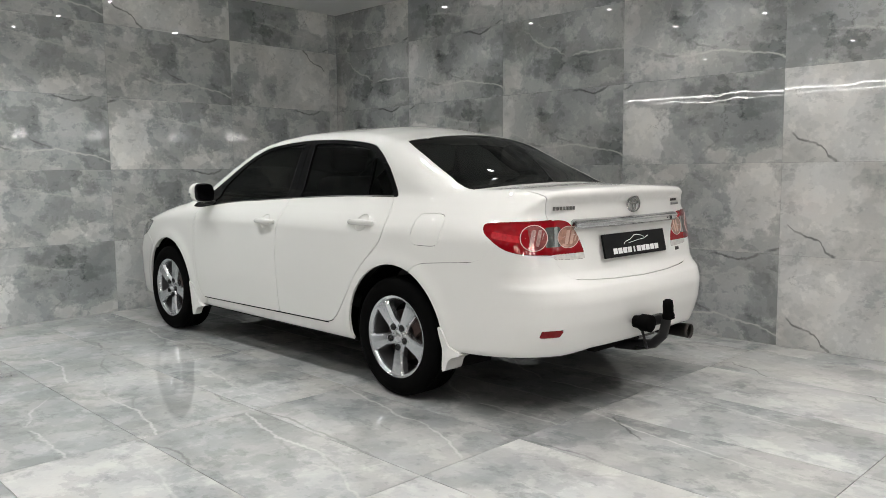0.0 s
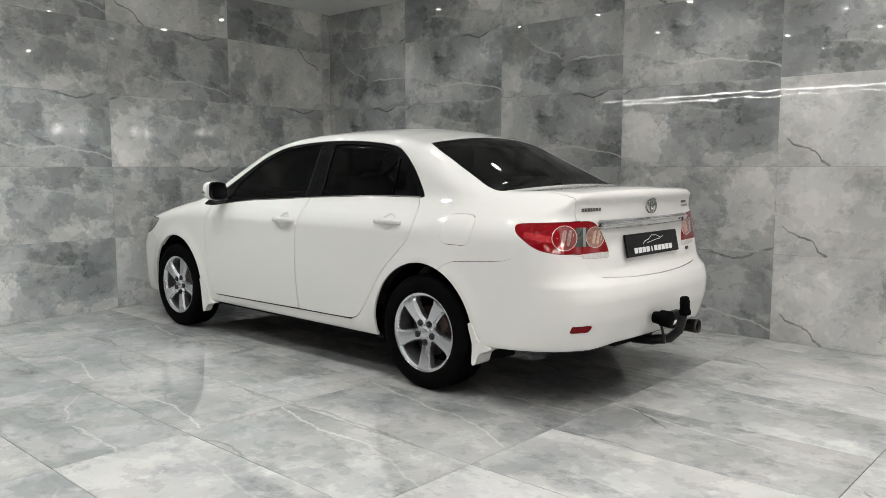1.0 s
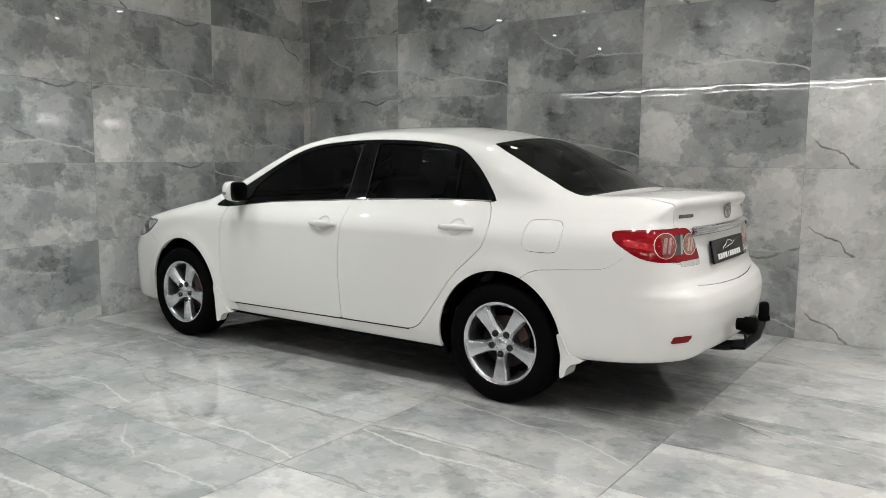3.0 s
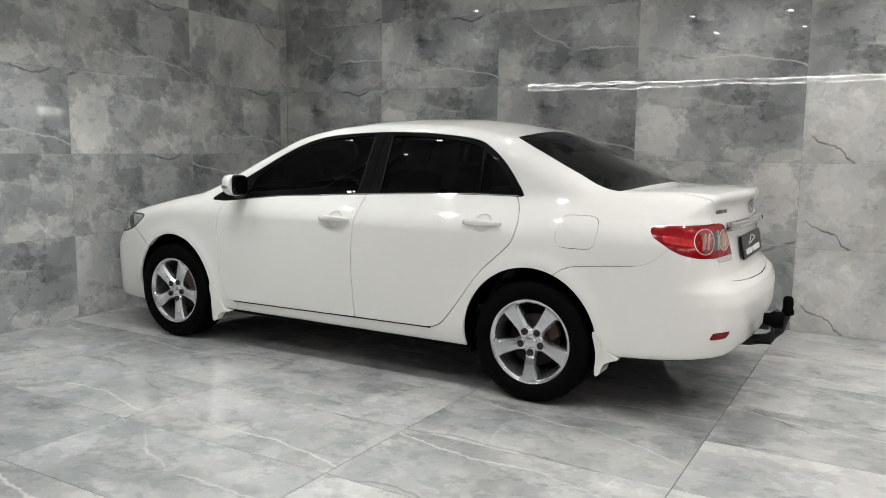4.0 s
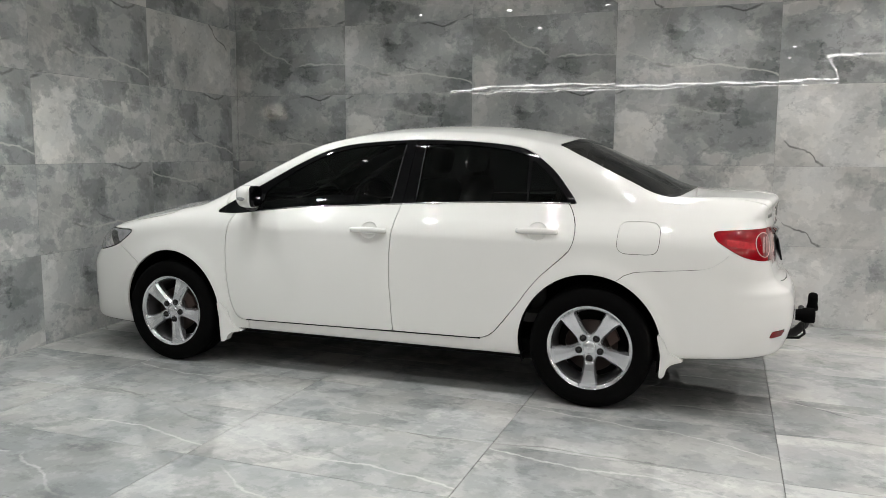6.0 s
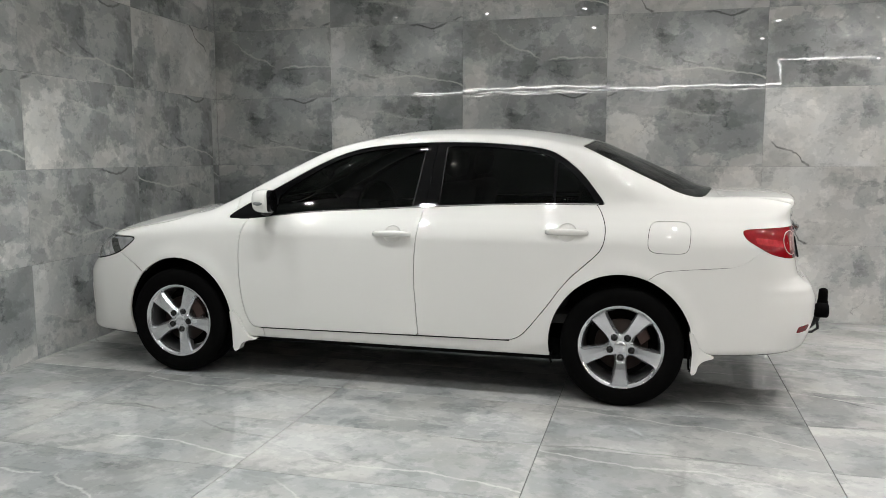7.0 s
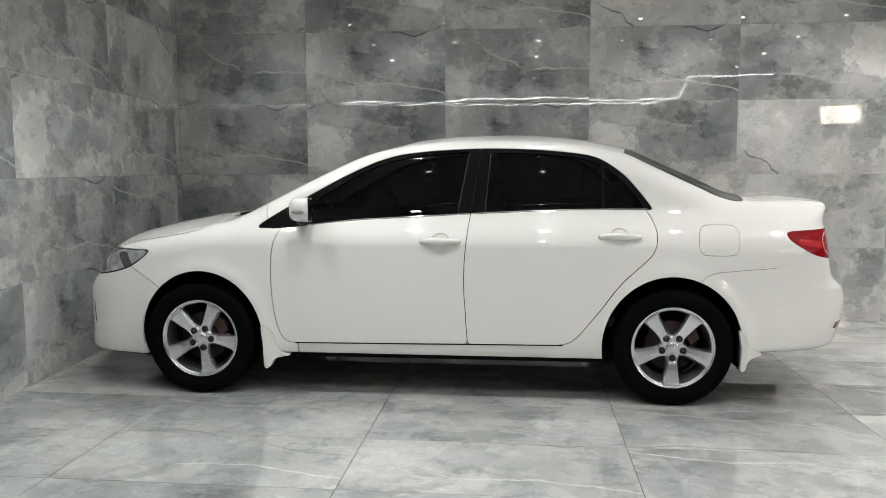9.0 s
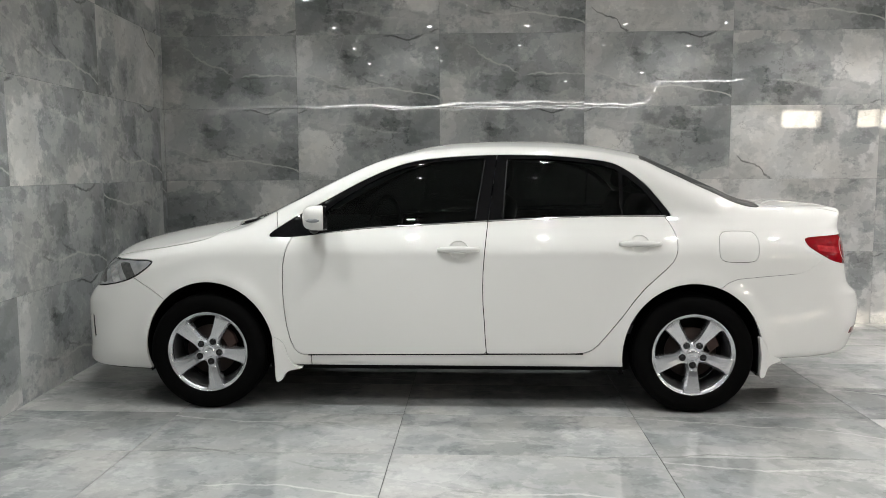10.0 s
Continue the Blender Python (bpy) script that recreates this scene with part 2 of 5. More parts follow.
    fray = vec("MULTIPLY", vec("SUBTRACT", noise_of(24.0, 4, 0.5, 15.0, True), (0.5, 0.5, 0.5)), (0.018, 0.045, 0.0))
    links.new(vec("ADD", vec("ADD", loc.outputs[0], vec("MULTIPLY", vec("SUBTRACT", noise_of(7.0, 8, 0.6, 91.0, True), (0.5, 0.5, 0.5)), (0.035, 0.085, 0.0))), fray), sep.inputs[0])

    def lines(paths, inner, outer, patchy):
        """Lines along the tile: how near a place lies to the nearest, times its strength there."""
        best = None
        gaps = ramp(noise_of(9.0, 4, 0.6, 97.0), 0.35, 0.55, 1 - patchy, 1.0)
        for path in paths:
            track = nodes.new("ShaderNodeValToRGB")
            es = track.color_ramp.elements
            while len(es) < len(path):
                es.new(0.5)
            for e, (u, w, k) in zip(es, path):
                e.position, e.color = u, (1 - w, k, 0, 1)
            links.new(sep.outputs[0], track.inputs[0])
            split_ = nodes.new("ShaderNodeSeparateColor")
            links.new(track.outputs[0], split_.inputs[0])
            off = calc("ABSOLUTE", calc("SUBTRACT", sep.outputs[1], split_.outputs[0]))
            near = calc("MULTIPLY", calc("MULTIPLY", ramp(off, inner, outer, 1.0, 0.0), split_.outputs[1]), gaps)
            best = near if best is None else calc("MAXIMUM", best, near)
        return best

    hair = calc("MULTIPLY", ramp(calc("ABSOLUTE", calc("SUBTRACT", noise_of(1.6, 8, 0.62, 37.0), 0.5)), 0.0, 0.006, 1.0, 0.0), ramp(noise_of(2.2, 2, 0.5, 51.0), 0.54, 0.66, 0.0, 0.35 if drawn > 0.9 else 0.0))
    white = calc("MAXIMUM", hair, calc("MULTIPLY", lines(look_of["veins"], 0.002, 0.020, 0.45), 0.66 * drawn))
    split_dark = calc("MULTIPLY", ramp(calc("ABSOLUTE", calc("SUBTRACT", noise_of(1.5, 9, 0.64, 71.0), 0.47)), 0.0, 0.006, 1.0, 0.0), ramp(noise_of(2.8, 2, 0.5, 83.0), 0.57, 0.66, 0.0, 0.4 if drawn > 0.9 else 0.0))
    dark = calc("MAXIMUM", split_dark, calc("MULTIPLY", lines(look_of["cracks"], 0.003, 0.021, 0.35), 0.72 * drawn ** 2))
    mixw = nodes.new("ShaderNodeMix")
    mixw.data_type = "RGBA"
    mixw.inputs["B"].default_value = (0.64, 0.64, 0.61, 1)
    links.new(white, mixw.inputs["Factor"])
    # beige and bluish drifts across the tile
    drift = nodes.new("ShaderNodeCombineXYZ")
    links.new(ramp(noise_of(2.3, 4, 0.55, 29.0), 0.36, 0.64, 0.988, 1.012), drift.inputs[0])
    drift.inputs[1].default_value = 1.0
    links.new(ramp(noise_of(2.3, 4, 0.55, 29.0), 0.36, 0.64, 1.014, 0.986), drift.inputs[2])
    links.new(vec("MULTIPLY", cr.outputs[0], drift.outputs[0]), mixw.inputs["A"])
    mixd = nodes.new("ShaderNodeMix")
    mixd.data_type = "RGBA"
    mixd.inputs["B"].default_value = (0.035, 0.036, 0.036, 1)
    links.new(dark, mixd.inputs["Factor"])
    links.new(mixw.outputs["Result"], mixd.inputs["A"])
    # small tone shift from tile to tile
    info = nodes.new("ShaderNodeObjectInfo")
    vary = nodes.new("ShaderNodeVectorMath")
    vary.operation = "SCALE"
    links.new(mixd.outputs["Result"], vary.inputs[0])
    links.new(ramp(info.outputs["Random"], 0, 1, 0.95, 1.05, False), vary.inputs["Scale"])
    links.new(vary.outputs[0], b.inputs["Base Color"])
    links.new(ramp(flakes, 0.3, 0.7, rough * 0.8, rough * 1.5), b.inputs["Roughness"])
    b.inputs["IOR"].default_value = shine
    bn = nodes.new("ShaderNodeBump")
    bn.inputs["Strength"].default_value = wave
    bn.inputs["Distance"].default_value = 0.004
    geo = nodes.new("ShaderNodeNewGeometry")
    swell = nodes.new("ShaderNodeTexNoise")
    swell.inputs["Scale"].default_value, swell.inputs["Detail"].default_value, swell.inputs["Roughness"].default_value = 2.0, 3.0, 0.47
    links.new(vec("MULTIPLY", geo.outputs["Position"], (1.1, 1.1, 1.7)), swell.inputs["Vector"])
    links.new(swell.outputs["Fac"], bn.inputs["Height"])
    links.new(bn.outputs[0], b.inputs["Normal"])
    return m


WALL_STONES = {face: stone("wall_marble_" + face, face) for face in ("vein", "double", "block", "crack")}
FLOOR_STONES = {face: stone("floor_marble_" + face, face, 0.12, 0.60, 0.06, soft=1.6, drawn=0.75, strong=0.6, rough=0.015, wave=0.03, shine=1.82) for face in FACES}
GROUT = shade("grey_grout", (0.20, 0.20, 0.20), 0.85, grain=0.2)
PLASTER = shade("white_plaster", (0.78, 0.78, 0.77), 0.7, grain=0.03, bump=0.1, stain=0.04)
GREY_PAINT = shade("grey_wall_paint", (0.20, 0.20, 0.205), 0.6, grain=0.03, stain=0.06)
PAINT = lacquer("white_car_paint", (0.73, 0.725, 0.702))
BLACK_GLOSS = shade("black_gloss_trim", (0.003, 0.003, 0.0035), 0.05, coat=0.0, spec=0.20, grain=0.1)
BLACK_PLASTIC = shade("black_plastic", (0.016, 0.016, 0.017), 0.5, spec=0.3, grain=0.15, bump=0.1, scale=400)
UNDER = shade("underbody_black", (0.006, 0.006, 0.006), 0.9, grain=0.2, spec=0.1)
RUBBER = shade("tyre_rubber", (0.003, 0.003, 0.003), 0.8, grain=0.2, bump=0.15, scale=300, stain=0.15, spec=0.03)
ALLOY = shade("silver_alloy", (0.661, 0.673, 0.696), 0.20, metal=0.92, coat=0.3, grain=0.03, stain=0.05)
EMBLEM = shade("dull_chrome", (0.40, 0.395, 0.385), 0.16, metal=1.0, stain=0.3)
BARREL = shade("dark_alloy", (0.085, 0.085, 0.088), 0.35, metal=0.3, grain=0.1, stain=0.2)
DISC = shade("brake_steel", (0.045, 0.033, 0.029), 0.45, metal=0.7, grain=0.2, stain=0.3)
RUST = shade("rusty_steel", (0.045, 0.024, 0.019), 0.8, grain=0.3, stain=0.4)
CHROME = shade("chrome", (0.66, 0.67, 0.68), 0.09, metal=1.0, stain=0.03)
RED_LENS = shade("red_lamp_lens", (0.225, 0.002, 0.006), 0.06, coat=0.3, spec=0.2, grain=0.35, scale=40, stain=0.5)
RED_DARK = shade("dark_red_lens", (0.17, 0.002, 0.004), 0.08, coat=0.15, spec=0.25, grain=0.3, scale=50, stain=0.4)
RED_GLOW = shade("bright_red_reflector", (0.50, 0.008, 0.016), 0.16, metal=0.3, coat=1.0, grain=0.6, scale=60, stain=0.4)
CLEAR_LENS = shade("clear_lamp_lens", (0.46, 0.24, 0.18), 0.12, metal=0.5, coat=0.6, grain=0.7, scale=70, stain=0.3)
RED_BOWL = shade("red_lamp_bowl", (0.38, 0.10, 0.095), 0.14, metal=0.5, coat=0.6, grain=0.7, scale=70, stain=0.3)
NUT = shade("black_chrome", (0.012, 0.012, 0.013), 0.22, spec=0.5, grain=0.1)
RED_FACET = shade("pale_red_facet", (0.52, 0.33, 0.31), 0.16, metal=0.4, coat=0.4, grain=0.8, scale=75, stain=0.3)
LAMP_RING = shade("pale_lamp_ring", (0.66, 0.50, 0.47), 0.18, coat=0.5, grain=0.3, scale=80)
CLEAR_FACET = shade("amber_facet", (0.62, 0.41, 0.34), 0.2, metal=0.3, coat=0.4, grain=0.4, scale=80)
FIN = shade("pale_lamp_fin", (0.36, 0.37, 0.36), 0.2, metal=0.2, coat=0.5, grain=0.3, scale=60)
SMOKE_LENS = shade("smoked_lens", (0.11, 0.115, 0.11), 0.12, metal=0.6, coat=0.5, grain=0.7, scale=55)
WHITE_LENS = shade("white_lamp_lens", (0.60, 0.575, 0.545), 0.15, coat=0.6, grain=0.3, scale=60, stain=0.3)
HEAD_LENS = shade("headlamp_lens", (0.34, 0.35, 0.36), 0.08, metal=0.45, coat=1.0, grain=0.6, scale=26, stain=0.4)
DARK_GLASS = tinted("tinted_glass", (0.42, 0.47, 0.44), 0.24)
SEAT = shade("grey_seat_cloth", (0.10, 0.10, 0.10), 0.9, grain=0.2)
CABIN = shade("cabin_plastic", (0.05, 0.05, 0.052), 0.7, grain=0.1)
PLATE_BLACK = shade("plate_black", (0.005, 0.005, 0.0055), 0.3, spec=0.15)
PLATE_WHITE = shade("plate_white", (0.8, 0.8, 0.8), 0.4)
EXHAUST = shade("exhaust_steel", (0.055, 0.05, 0.047), 0.35, metal=0.9, grain=0.2, stain=0.3)
SPOT_GLOW = glowing("lamp_glow", (1.0, 0.985, 0.955), DOWNLIGHT)
LED_GLOW = glowing("led_glow", (1.0, 0.98, 0.95), LED)
EAST_GLOW = glowing("bright_daylight_glow", (1.0, 0.97, 0.92), EAST_DAYLIGHT)
DAY_GLOW = glowing("daylight_glow", (1.0, 0.90, 0.74), DAYLIGHT)


# ---- mesh helpers ----
def mesh_of(name, verts, faces, mats, smooth=True, index=None):
    me = bpy.data.meshes.new(name)
    me.from_pydata([tuple(v) for v in verts], [], [tuple(f) for f in faces])
    for m in mats if isinstance(mats, (list, tuple)) else [mats]:
        me.materials.append(m)
    if index is not None:
        me.polygons.foreach_set("material_index", index)
    me.polygons.foreach_set("use_smooth", [smooth] * len(me.polygons))
    me.update()
    return me


def part(name, me, parent, label="", m=None):
    ob = new(name, me)
    ob.parent = parent
    if m is not None:
        ob.matrix_basis = m
    if label:
        ob["label"] = label
    return ob


def from_bm(name, bm, mat, smooth=True):
    bmesh.ops.recalc_face_normals(bm, faces=bm.faces)
    me = bpy.data.meshes.new(name)
    bm.to_mesh(me)
    bm.free()
    me.materials.append(mat)
    me.polygons.foreach_set("use_smooth", [smooth] * len(me.polygons))
    return me


def box_mesh(name, size, mat, bevel=0.0, at=(0, 0, 0), segments=2, smooth=False):
    bm = bmesh.new()
    bmesh.ops.create_cube(bm, size=1)
    bmesh.ops.scale(bm, vec=size, verts=bm.verts)
    bmesh.ops.translate(bm, vec=at, verts=bm.verts)
    if bevel:
        bmesh.ops.bevel(bm, geom=bm.edges[:], offset=bevel, segments=segments, affect="EDGES", profile=0.5)
    return from_bm(name, bm, mat, smooth)


def lathe(name, profile, mat, steps=64, axis="y", close=False):
    """Turns a profile of (radius, along) about the y axis."""
    verts, faces = [], []
    n = len(profile)
    for i in range(steps):
        a = 2 * math.pi * i / steps
        for r, h in profile:
            verts.append((r * math.cos(a), h, r * math.sin(a)))
    last = n if close else n - 1
    for i in range(steps):
        j = (i + 1) % steps
        for k in range(last):
            q = (k + 1) % n
            faces.append((i * n + k, i * n + q, j * n + q, j * n + k))
    return mesh_of(name, verts, faces, mat)


def tube(name, points, radius, mat, sides=10, squash=None):
    """A round bar along points; radius may be a list; capped at both ends."""
    pts = [Vector(p) for p in points]
    rad = radius if isinstance(radius, (list, tuple)) else [radius] * len(pts)
    verts, faces = [], []
    up = Vector((0, 0, 1))
    for i, p in enumerate(pts):
        t = (pts[min(i + 1, len(pts) - 1)] - pts[max(i - 1, 0)]).normalized()
        side = t.cross(up)
        if side.length < 1e-3:
            side = t.cross(Vector((0, 1, 0)))
        side.normalize()
        over = side.cross(t)
        for k in range(sides):
            a = 2 * math.pi * k / sides
            verts.append(p + rad[i] * (math.cos(a) * side + (squash or 1) * math.sin(a) * over))
    for i in range(len(pts) - 1):
        for k in range(sides):
            q = (k + 1) % sides
            faces.append((i * sides + k, i * sides + q, (i + 1) * sides + q, (i + 1) * sides + k))
    faces.append(tuple(range(sides))[::-1])
    faces.append(tuple(range((len(pts) - 1) * sides, len(pts) * sides)))
    return mesh_of(name, verts, faces, mat)


def slab(name, outline, depth, mat, bevel=0.0, m=None):
    """A flat outline in x, z given thickness along y (front at -depth), with softened edges."""
    bm = bmesh.new()
    vs = [bm.verts.new((x, 0, z)) for x, z in outline]
    f = bm.faces.new(vs)
    out = bmesh.ops.extrude_face_region(bm, geom=[f])
    moved = [e for e in out["geom"] if isinstance(e, bmesh.types.BMVert)]
    bmesh.ops.translate(bm, vec=(0, -depth, 0), verts=moved)
    if bevel:
        rim = [e for e in bm.edges if e.verts[0] in moved and e.verts[1] in moved]
        bmesh.ops.bevel(bm, geom=rim, offset=bevel, segments=2, affect="EDGES", profile=0.5)
    if m is not None:
        bmesh.ops.transform(bm, matrix=m, verts=bm.verts)
    return from_bm(name, bm, mat, smooth=False)


# ---- the tiled room ----
TILE_W, TILE_H = 1.205, 0.605


def tile_mesh(name, w, h, mat, seed, cut=0.0, joint=0.0005, thick=0.01, turned=False):
    """A rectified tile in x, z, its face at y = -thick, its top edges slightly eased; cut: width removed at the low end; turned: laid upside down."""
    e = 0.0008
    ring0 = [(joint, -0.0, joint), (w - joint, 0, joint), (w - joint, 0, h - joint), (joint, 0, h - joint)]
    ring1 = [(x, -(thick - e), z) for x, _, z in ring0]
    ring2 = [(joint + e, -thick, joint + e), (w - joint - e, -thick, joint + e), (w - joint - e, -thick, h - joint - e), (joint + e, -thick, h - joint - e)]
    verts = ring0 + ring1 + ring2
    faces = [(8, 9, 10, 11)]
    for a in (0, 4):
        for k in range(4):
            q = (k + 1) % 4
            faces.append((a + k, a + q, a + 4 + q, a + 4 + k))
    me = mesh_of(name, verts, faces, mat, smooth=False)
    s, l = me.uv_layers.new(name="stone"), me.uv_layers.new(name="local")
    for loop in me.loops:
        x, _, z = verts[loop.vertex_index]
        x, z = (TILE_W - x - cut, TILE_H - z) if turned else (x + cut, z)
        s.data[loop.index].uv = (x + 7.3 * seed, z + 4.1 * seed)
        l.data[loop.index].uv = (x / TILE_W, z / TILE_H)
    return me


def wall_block(name, corner, along, length, thick, height, mat, label):
    """A solid wall from a corner along a direction, its face on the right-hand side of the direction."""
    a = Vector((*along, 0)).normalized()
    n = Vector((-a.y, a.x, 0))
    c = Vector((*corner, 0))
    base = [c, c + a * length, c + a * length + n * thick, c + n * thick]
    verts = base + [p + Vector((0, 0, height)) for p in base]
    faces = [(0, 1, 5, 4), (1, 2, 6, 5), (2, 3, 7, 6), (3, 0, 4, 7), (4, 5, 6, 7), (3, 2, 1, 0)]
    return tagged(new(name, mesh_of(name, verts, faces, mat, smooth=False)), label, "wall", kind="structure")


def tile_wall(wall, origin, along, joints, rows, stones, pick):
    """Tiles as parts of a wall: joints are distances along it, rows are heights."""
    a = Vector((*along, 0)).normalized()
    turn = math.atan2(a.y, a.x)
    kept = {}
    for i, (s0, s1) in enumerate(zip(joints, joints[1:])):
        for j, (z0, z1) in enumerate(zip(rows, rows[1:])):
            kind, seed, turned = pick(i, j)
            w, h = s1 - s0, z1 - z0
            cut = TILE_W - w if i == 0 else 0.0
            key = (round(w, 3), round(h, 3), kind, seed, turned)
            if key not in kept:
                kept[key] = tile_mesh("tile", w, h, stones[kind], seed, max(cut, 0), turned=turned)
            p = Vector((*origin, 0)) + a * s0
            lay = 0.0011 * math.sin(3.7 * i + 2.3 * j), 0.0008 * math.sin(5.1 * i + 1.9 * j)   # tiles are never laid quite true
            part("tile", kept[key], wall, m=Matrix.Translation((p.x, p.y, z0)) @ Matrix.Rotation(turn + lay[1], 4, "Z") @ Matrix.Rotation(lay[0], 4, "X"))


wall_north = wall_block("wall_north", (CORNER[0] - 0.5, BACK_Y + 0.0105), (1, 0), EAST_X - CORNER[0] + 0.5, 0.2, CEIL_Z, GROUT, "wall clad in polished grey marble tiles")
left_dir = Vector((math.sin(LEFT_TURN), -math.cos(LEFT_TURN)))
left_len = 5.2
HALL_X = -10.0           # the hall runs on to the west behind the camera
lw0 = Vector(CORNER) + Vector((-left_dir.y, left_dir.x)) * -0.0105
wall_west = wall_block("wall_west", (lw0 + left_dir * left_len), -left_dir, left_len, 0.2, CEIL_Z, GROUT, "wall clad in polished grey marble tiles")
wall_block("wall_return", (HALL_X, -3.49), (1, 0), -3.68 - HALL_X, 0.2, CEIL_Z, GREY_PAINT, "plain grey painted wall of the hall")
wall_block("wall_hall", (HALL_X, SOUTH_Y), (0, 1), -3.29 - SOUTH_Y, 0.2, CEIL_Z, GREY_PAINT, "plain grey painted wall of the hall")
wall_south = tagged(new("wall_south"), "painted wall with a row of high windows", "wall", kind="structure")
wall_east = tagged(new("wall_east"), "painted wall with a row of high windows", "wall", kind="structure")


def window_wall(wall, length, gaps, z0, z1, place, glow):
    """Wall along +x from 0, thickness 0.2 towards +y, with real gaps from z0 to z1 and glowing daylight behind."""
    def piece(x0, x1, a, c, name="wall_piece"):
        part(name, box_mesh(name, (x1 - x0, 0.2, c - a), GREY_PAINT, at=((x0 + x1) / 2, 0.1, (a + c) / 2)), wall, m=place)
    piece(0, length, 0, z0)
    piece(0, length, z1, CEIL_Z)
    x = 0.0
    for g0, g1 in gaps:
        piece(x, g0, z0, z1)
        part("window_pane", box_mesh("window_pane", (g1 - g0, 0.01, z1 - z0), glow, at=((g0 + g1) / 2, 0.16, (z0 + z1) / 2)), wall, "bright daylit window", m=place)
        x = g1
    piece(x, length, z0, z1)


south_gaps = [(x0 - HALL_X, x1 - HALL_X) for x0, x1 in ((6.5, 7.43), (8.37, 8.93), (9.0, 9.8), (10.5, 11.3))]
window_wall(wall_south, EAST_X - HALL_X, south_gaps, 2.33, 2.78, Matrix.Translation((HALL_X, SOUTH_Y, 0)) @ Matrix.Scale(-1, 4, (0, 1, 0)), DAY_GLOW)
east_gaps = [(SOUTH_Y * -1 - y0, SOUTH_Y * -1 - y1) for y0, y1 in ((9.45, 8.54), (7.02, 6.76), (6.62, 6.32), (4.81, 4.56), (4.29, 3.79), (2.13, 1.71))]
window_wall(wall_east, BACK_Y - SOUTH_Y, east_gaps, 2.2, 2.46, Matrix.Translation((EAST_X, SOUTH_Y, 0)) @ Matrix.Rotation(math.pi / 2, 4, "Z") @ Matrix.Scale(-1, 4, (0, 1, 0)), EAST_GLOW)


def window_light(watts, wide, high, color, place):
    """Daylight through one window, from a lamp in its opening."""
    lamp = new("window_light", bpy.data.lights.new("window_light", "AREA"))
    lamp.data.shape, lamp.data.size, lamp.data.size_y = "RECTANGLE", wide, high
    lamp.data.energy, lamp.data.color = watts * wide, color
    lamp.matrix_world = place


for g0, g1 in south_gaps:
    x = (g0 + g1) / 2 + HALL_X
    window_light(WINDOW_WATTS, g1 - g0, 0.4, (1.0, 0.88, 0.70), look((x, SOUTH_Y + 0.05, 2.55), (x - 6.0, 0, 0.8)))
for g0, g1 in east_gaps:
    y = SOUTH_Y + (g0 + g1) / 2
    window_light(EAST_WATTS, g1 - g0, 0.24, (1.0, 0.97, 0.93), look((EAST_X - 0.05, y, 2.33), (-2.0, y + 1.5, 0.9)))

ceiling = tagged(new("ceiling", box_mesh("ceiling", (EAST_X - HALL_X + 1.0, BACK_Y - SOUTH_Y + 0.6, 0.15), PLASTER, at=((EAST_X + HALL_X) / 2, (BACK_Y + SOUTH_Y) / 2, CEIL_Z + 0.075))), "flat white plastered ceiling", "ceiling", kind="structure")
floor = tagged(new("floor", box_mesh("floor", (EAST_X - HALL_X + 1.0, BACK_Y - SOUTH_Y + 0.6, 0.2), GROUT, at=((EAST_X + HALL_X) / 2, (BACK_Y + SOUTH_Y) / 2, -0.1103))), "floor of polished pale grey marble tiles", "floor", kind="structure")


def downlight(power, tint):
    lamp = tagged(new("ceiling_light"), "small round recessed white ceiling downlight", "ceiling light", "ceiling downlights")
    part("trim_ring", lathe("trim_ring", [(0.062, 0.0), (0.062, 0.004), (0.056, 0.007), (0.046, 0.005), (0.044, -0.004)], PLASTER, 20), lamp, m=Matrix.Rotation(math.pi / 2, 4, "X") @ Matrix.Scale(-1, 4, (0, 1, 0)))
    bm = bmesh.new()
    bmesh.ops.create_circle(bm, cap_ends=True, segments=10, radius=0.026)
    bmesh.ops.reverse_faces(bm, faces=bm.faces)
    me = bpy.data.meshes.new("bulb")
    bm.to_mesh(me)
    bm.free()
    me.materials.append(SPOT_GLOW)
    part("bulb", me, lamp, "glowing warm white lamp", m=Matrix.Translation((0, 0, -0.0035)) @ Matrix.Rotation(math.pi, 4, "X"))
    beam = new("beam", bpy.data.lights.new("beam", "SPOT"))
    beam.data.energy, beam.data.spot_size, beam.data.spot_blend = power, math.radians(106), 0.55
    beam.data.shadow_soft_size, beam.data.color = 0.045, tint
    beam.parent = lamp
    beam.location = (0, 0, -0.012)
    return lamp


for j in range(6):
    # the rows over the parked car are dimmed
    for low, high, share in ((0, 2, (0.35, 0.85, 1.6, 1.02, 0.85, 0.8)[j]), (2, 3, (0.20, 0.40, 0.82, 1.15, 1.4, 1.45)[j]), (3, 4, (0.66, 0.40, 0.80, 0.95, 1.35, 1.45)[j]), (4, 5, (0.72, 1.4, 1.3, 1.25, 1.3, 1.2)[j]), (5, 6, (1.15, 1.5, 1.3, 1.3, 1.3, 1.2)[j]), (6, 10, 0.8)):
        first = downlight(BEAM * share, ((0.98, 1.0, 0.985), (1.0, 0.99, 0.97), (1.0, 0.965, 0.945))[(low > 0) + (low > 3)])
        first.matrix_basis = Matrix.Translation((-2.70 + 1.04 * low, 1.15 - 1.38 * j, CEIL_Z - 0.001))
        for i in range(low + 1, high):
            copy_thing(first, Matrix.Translation((-2.70 + 1.04 * i, 1.15 - 1.38 * j, CEIL_Z - 0.001)))

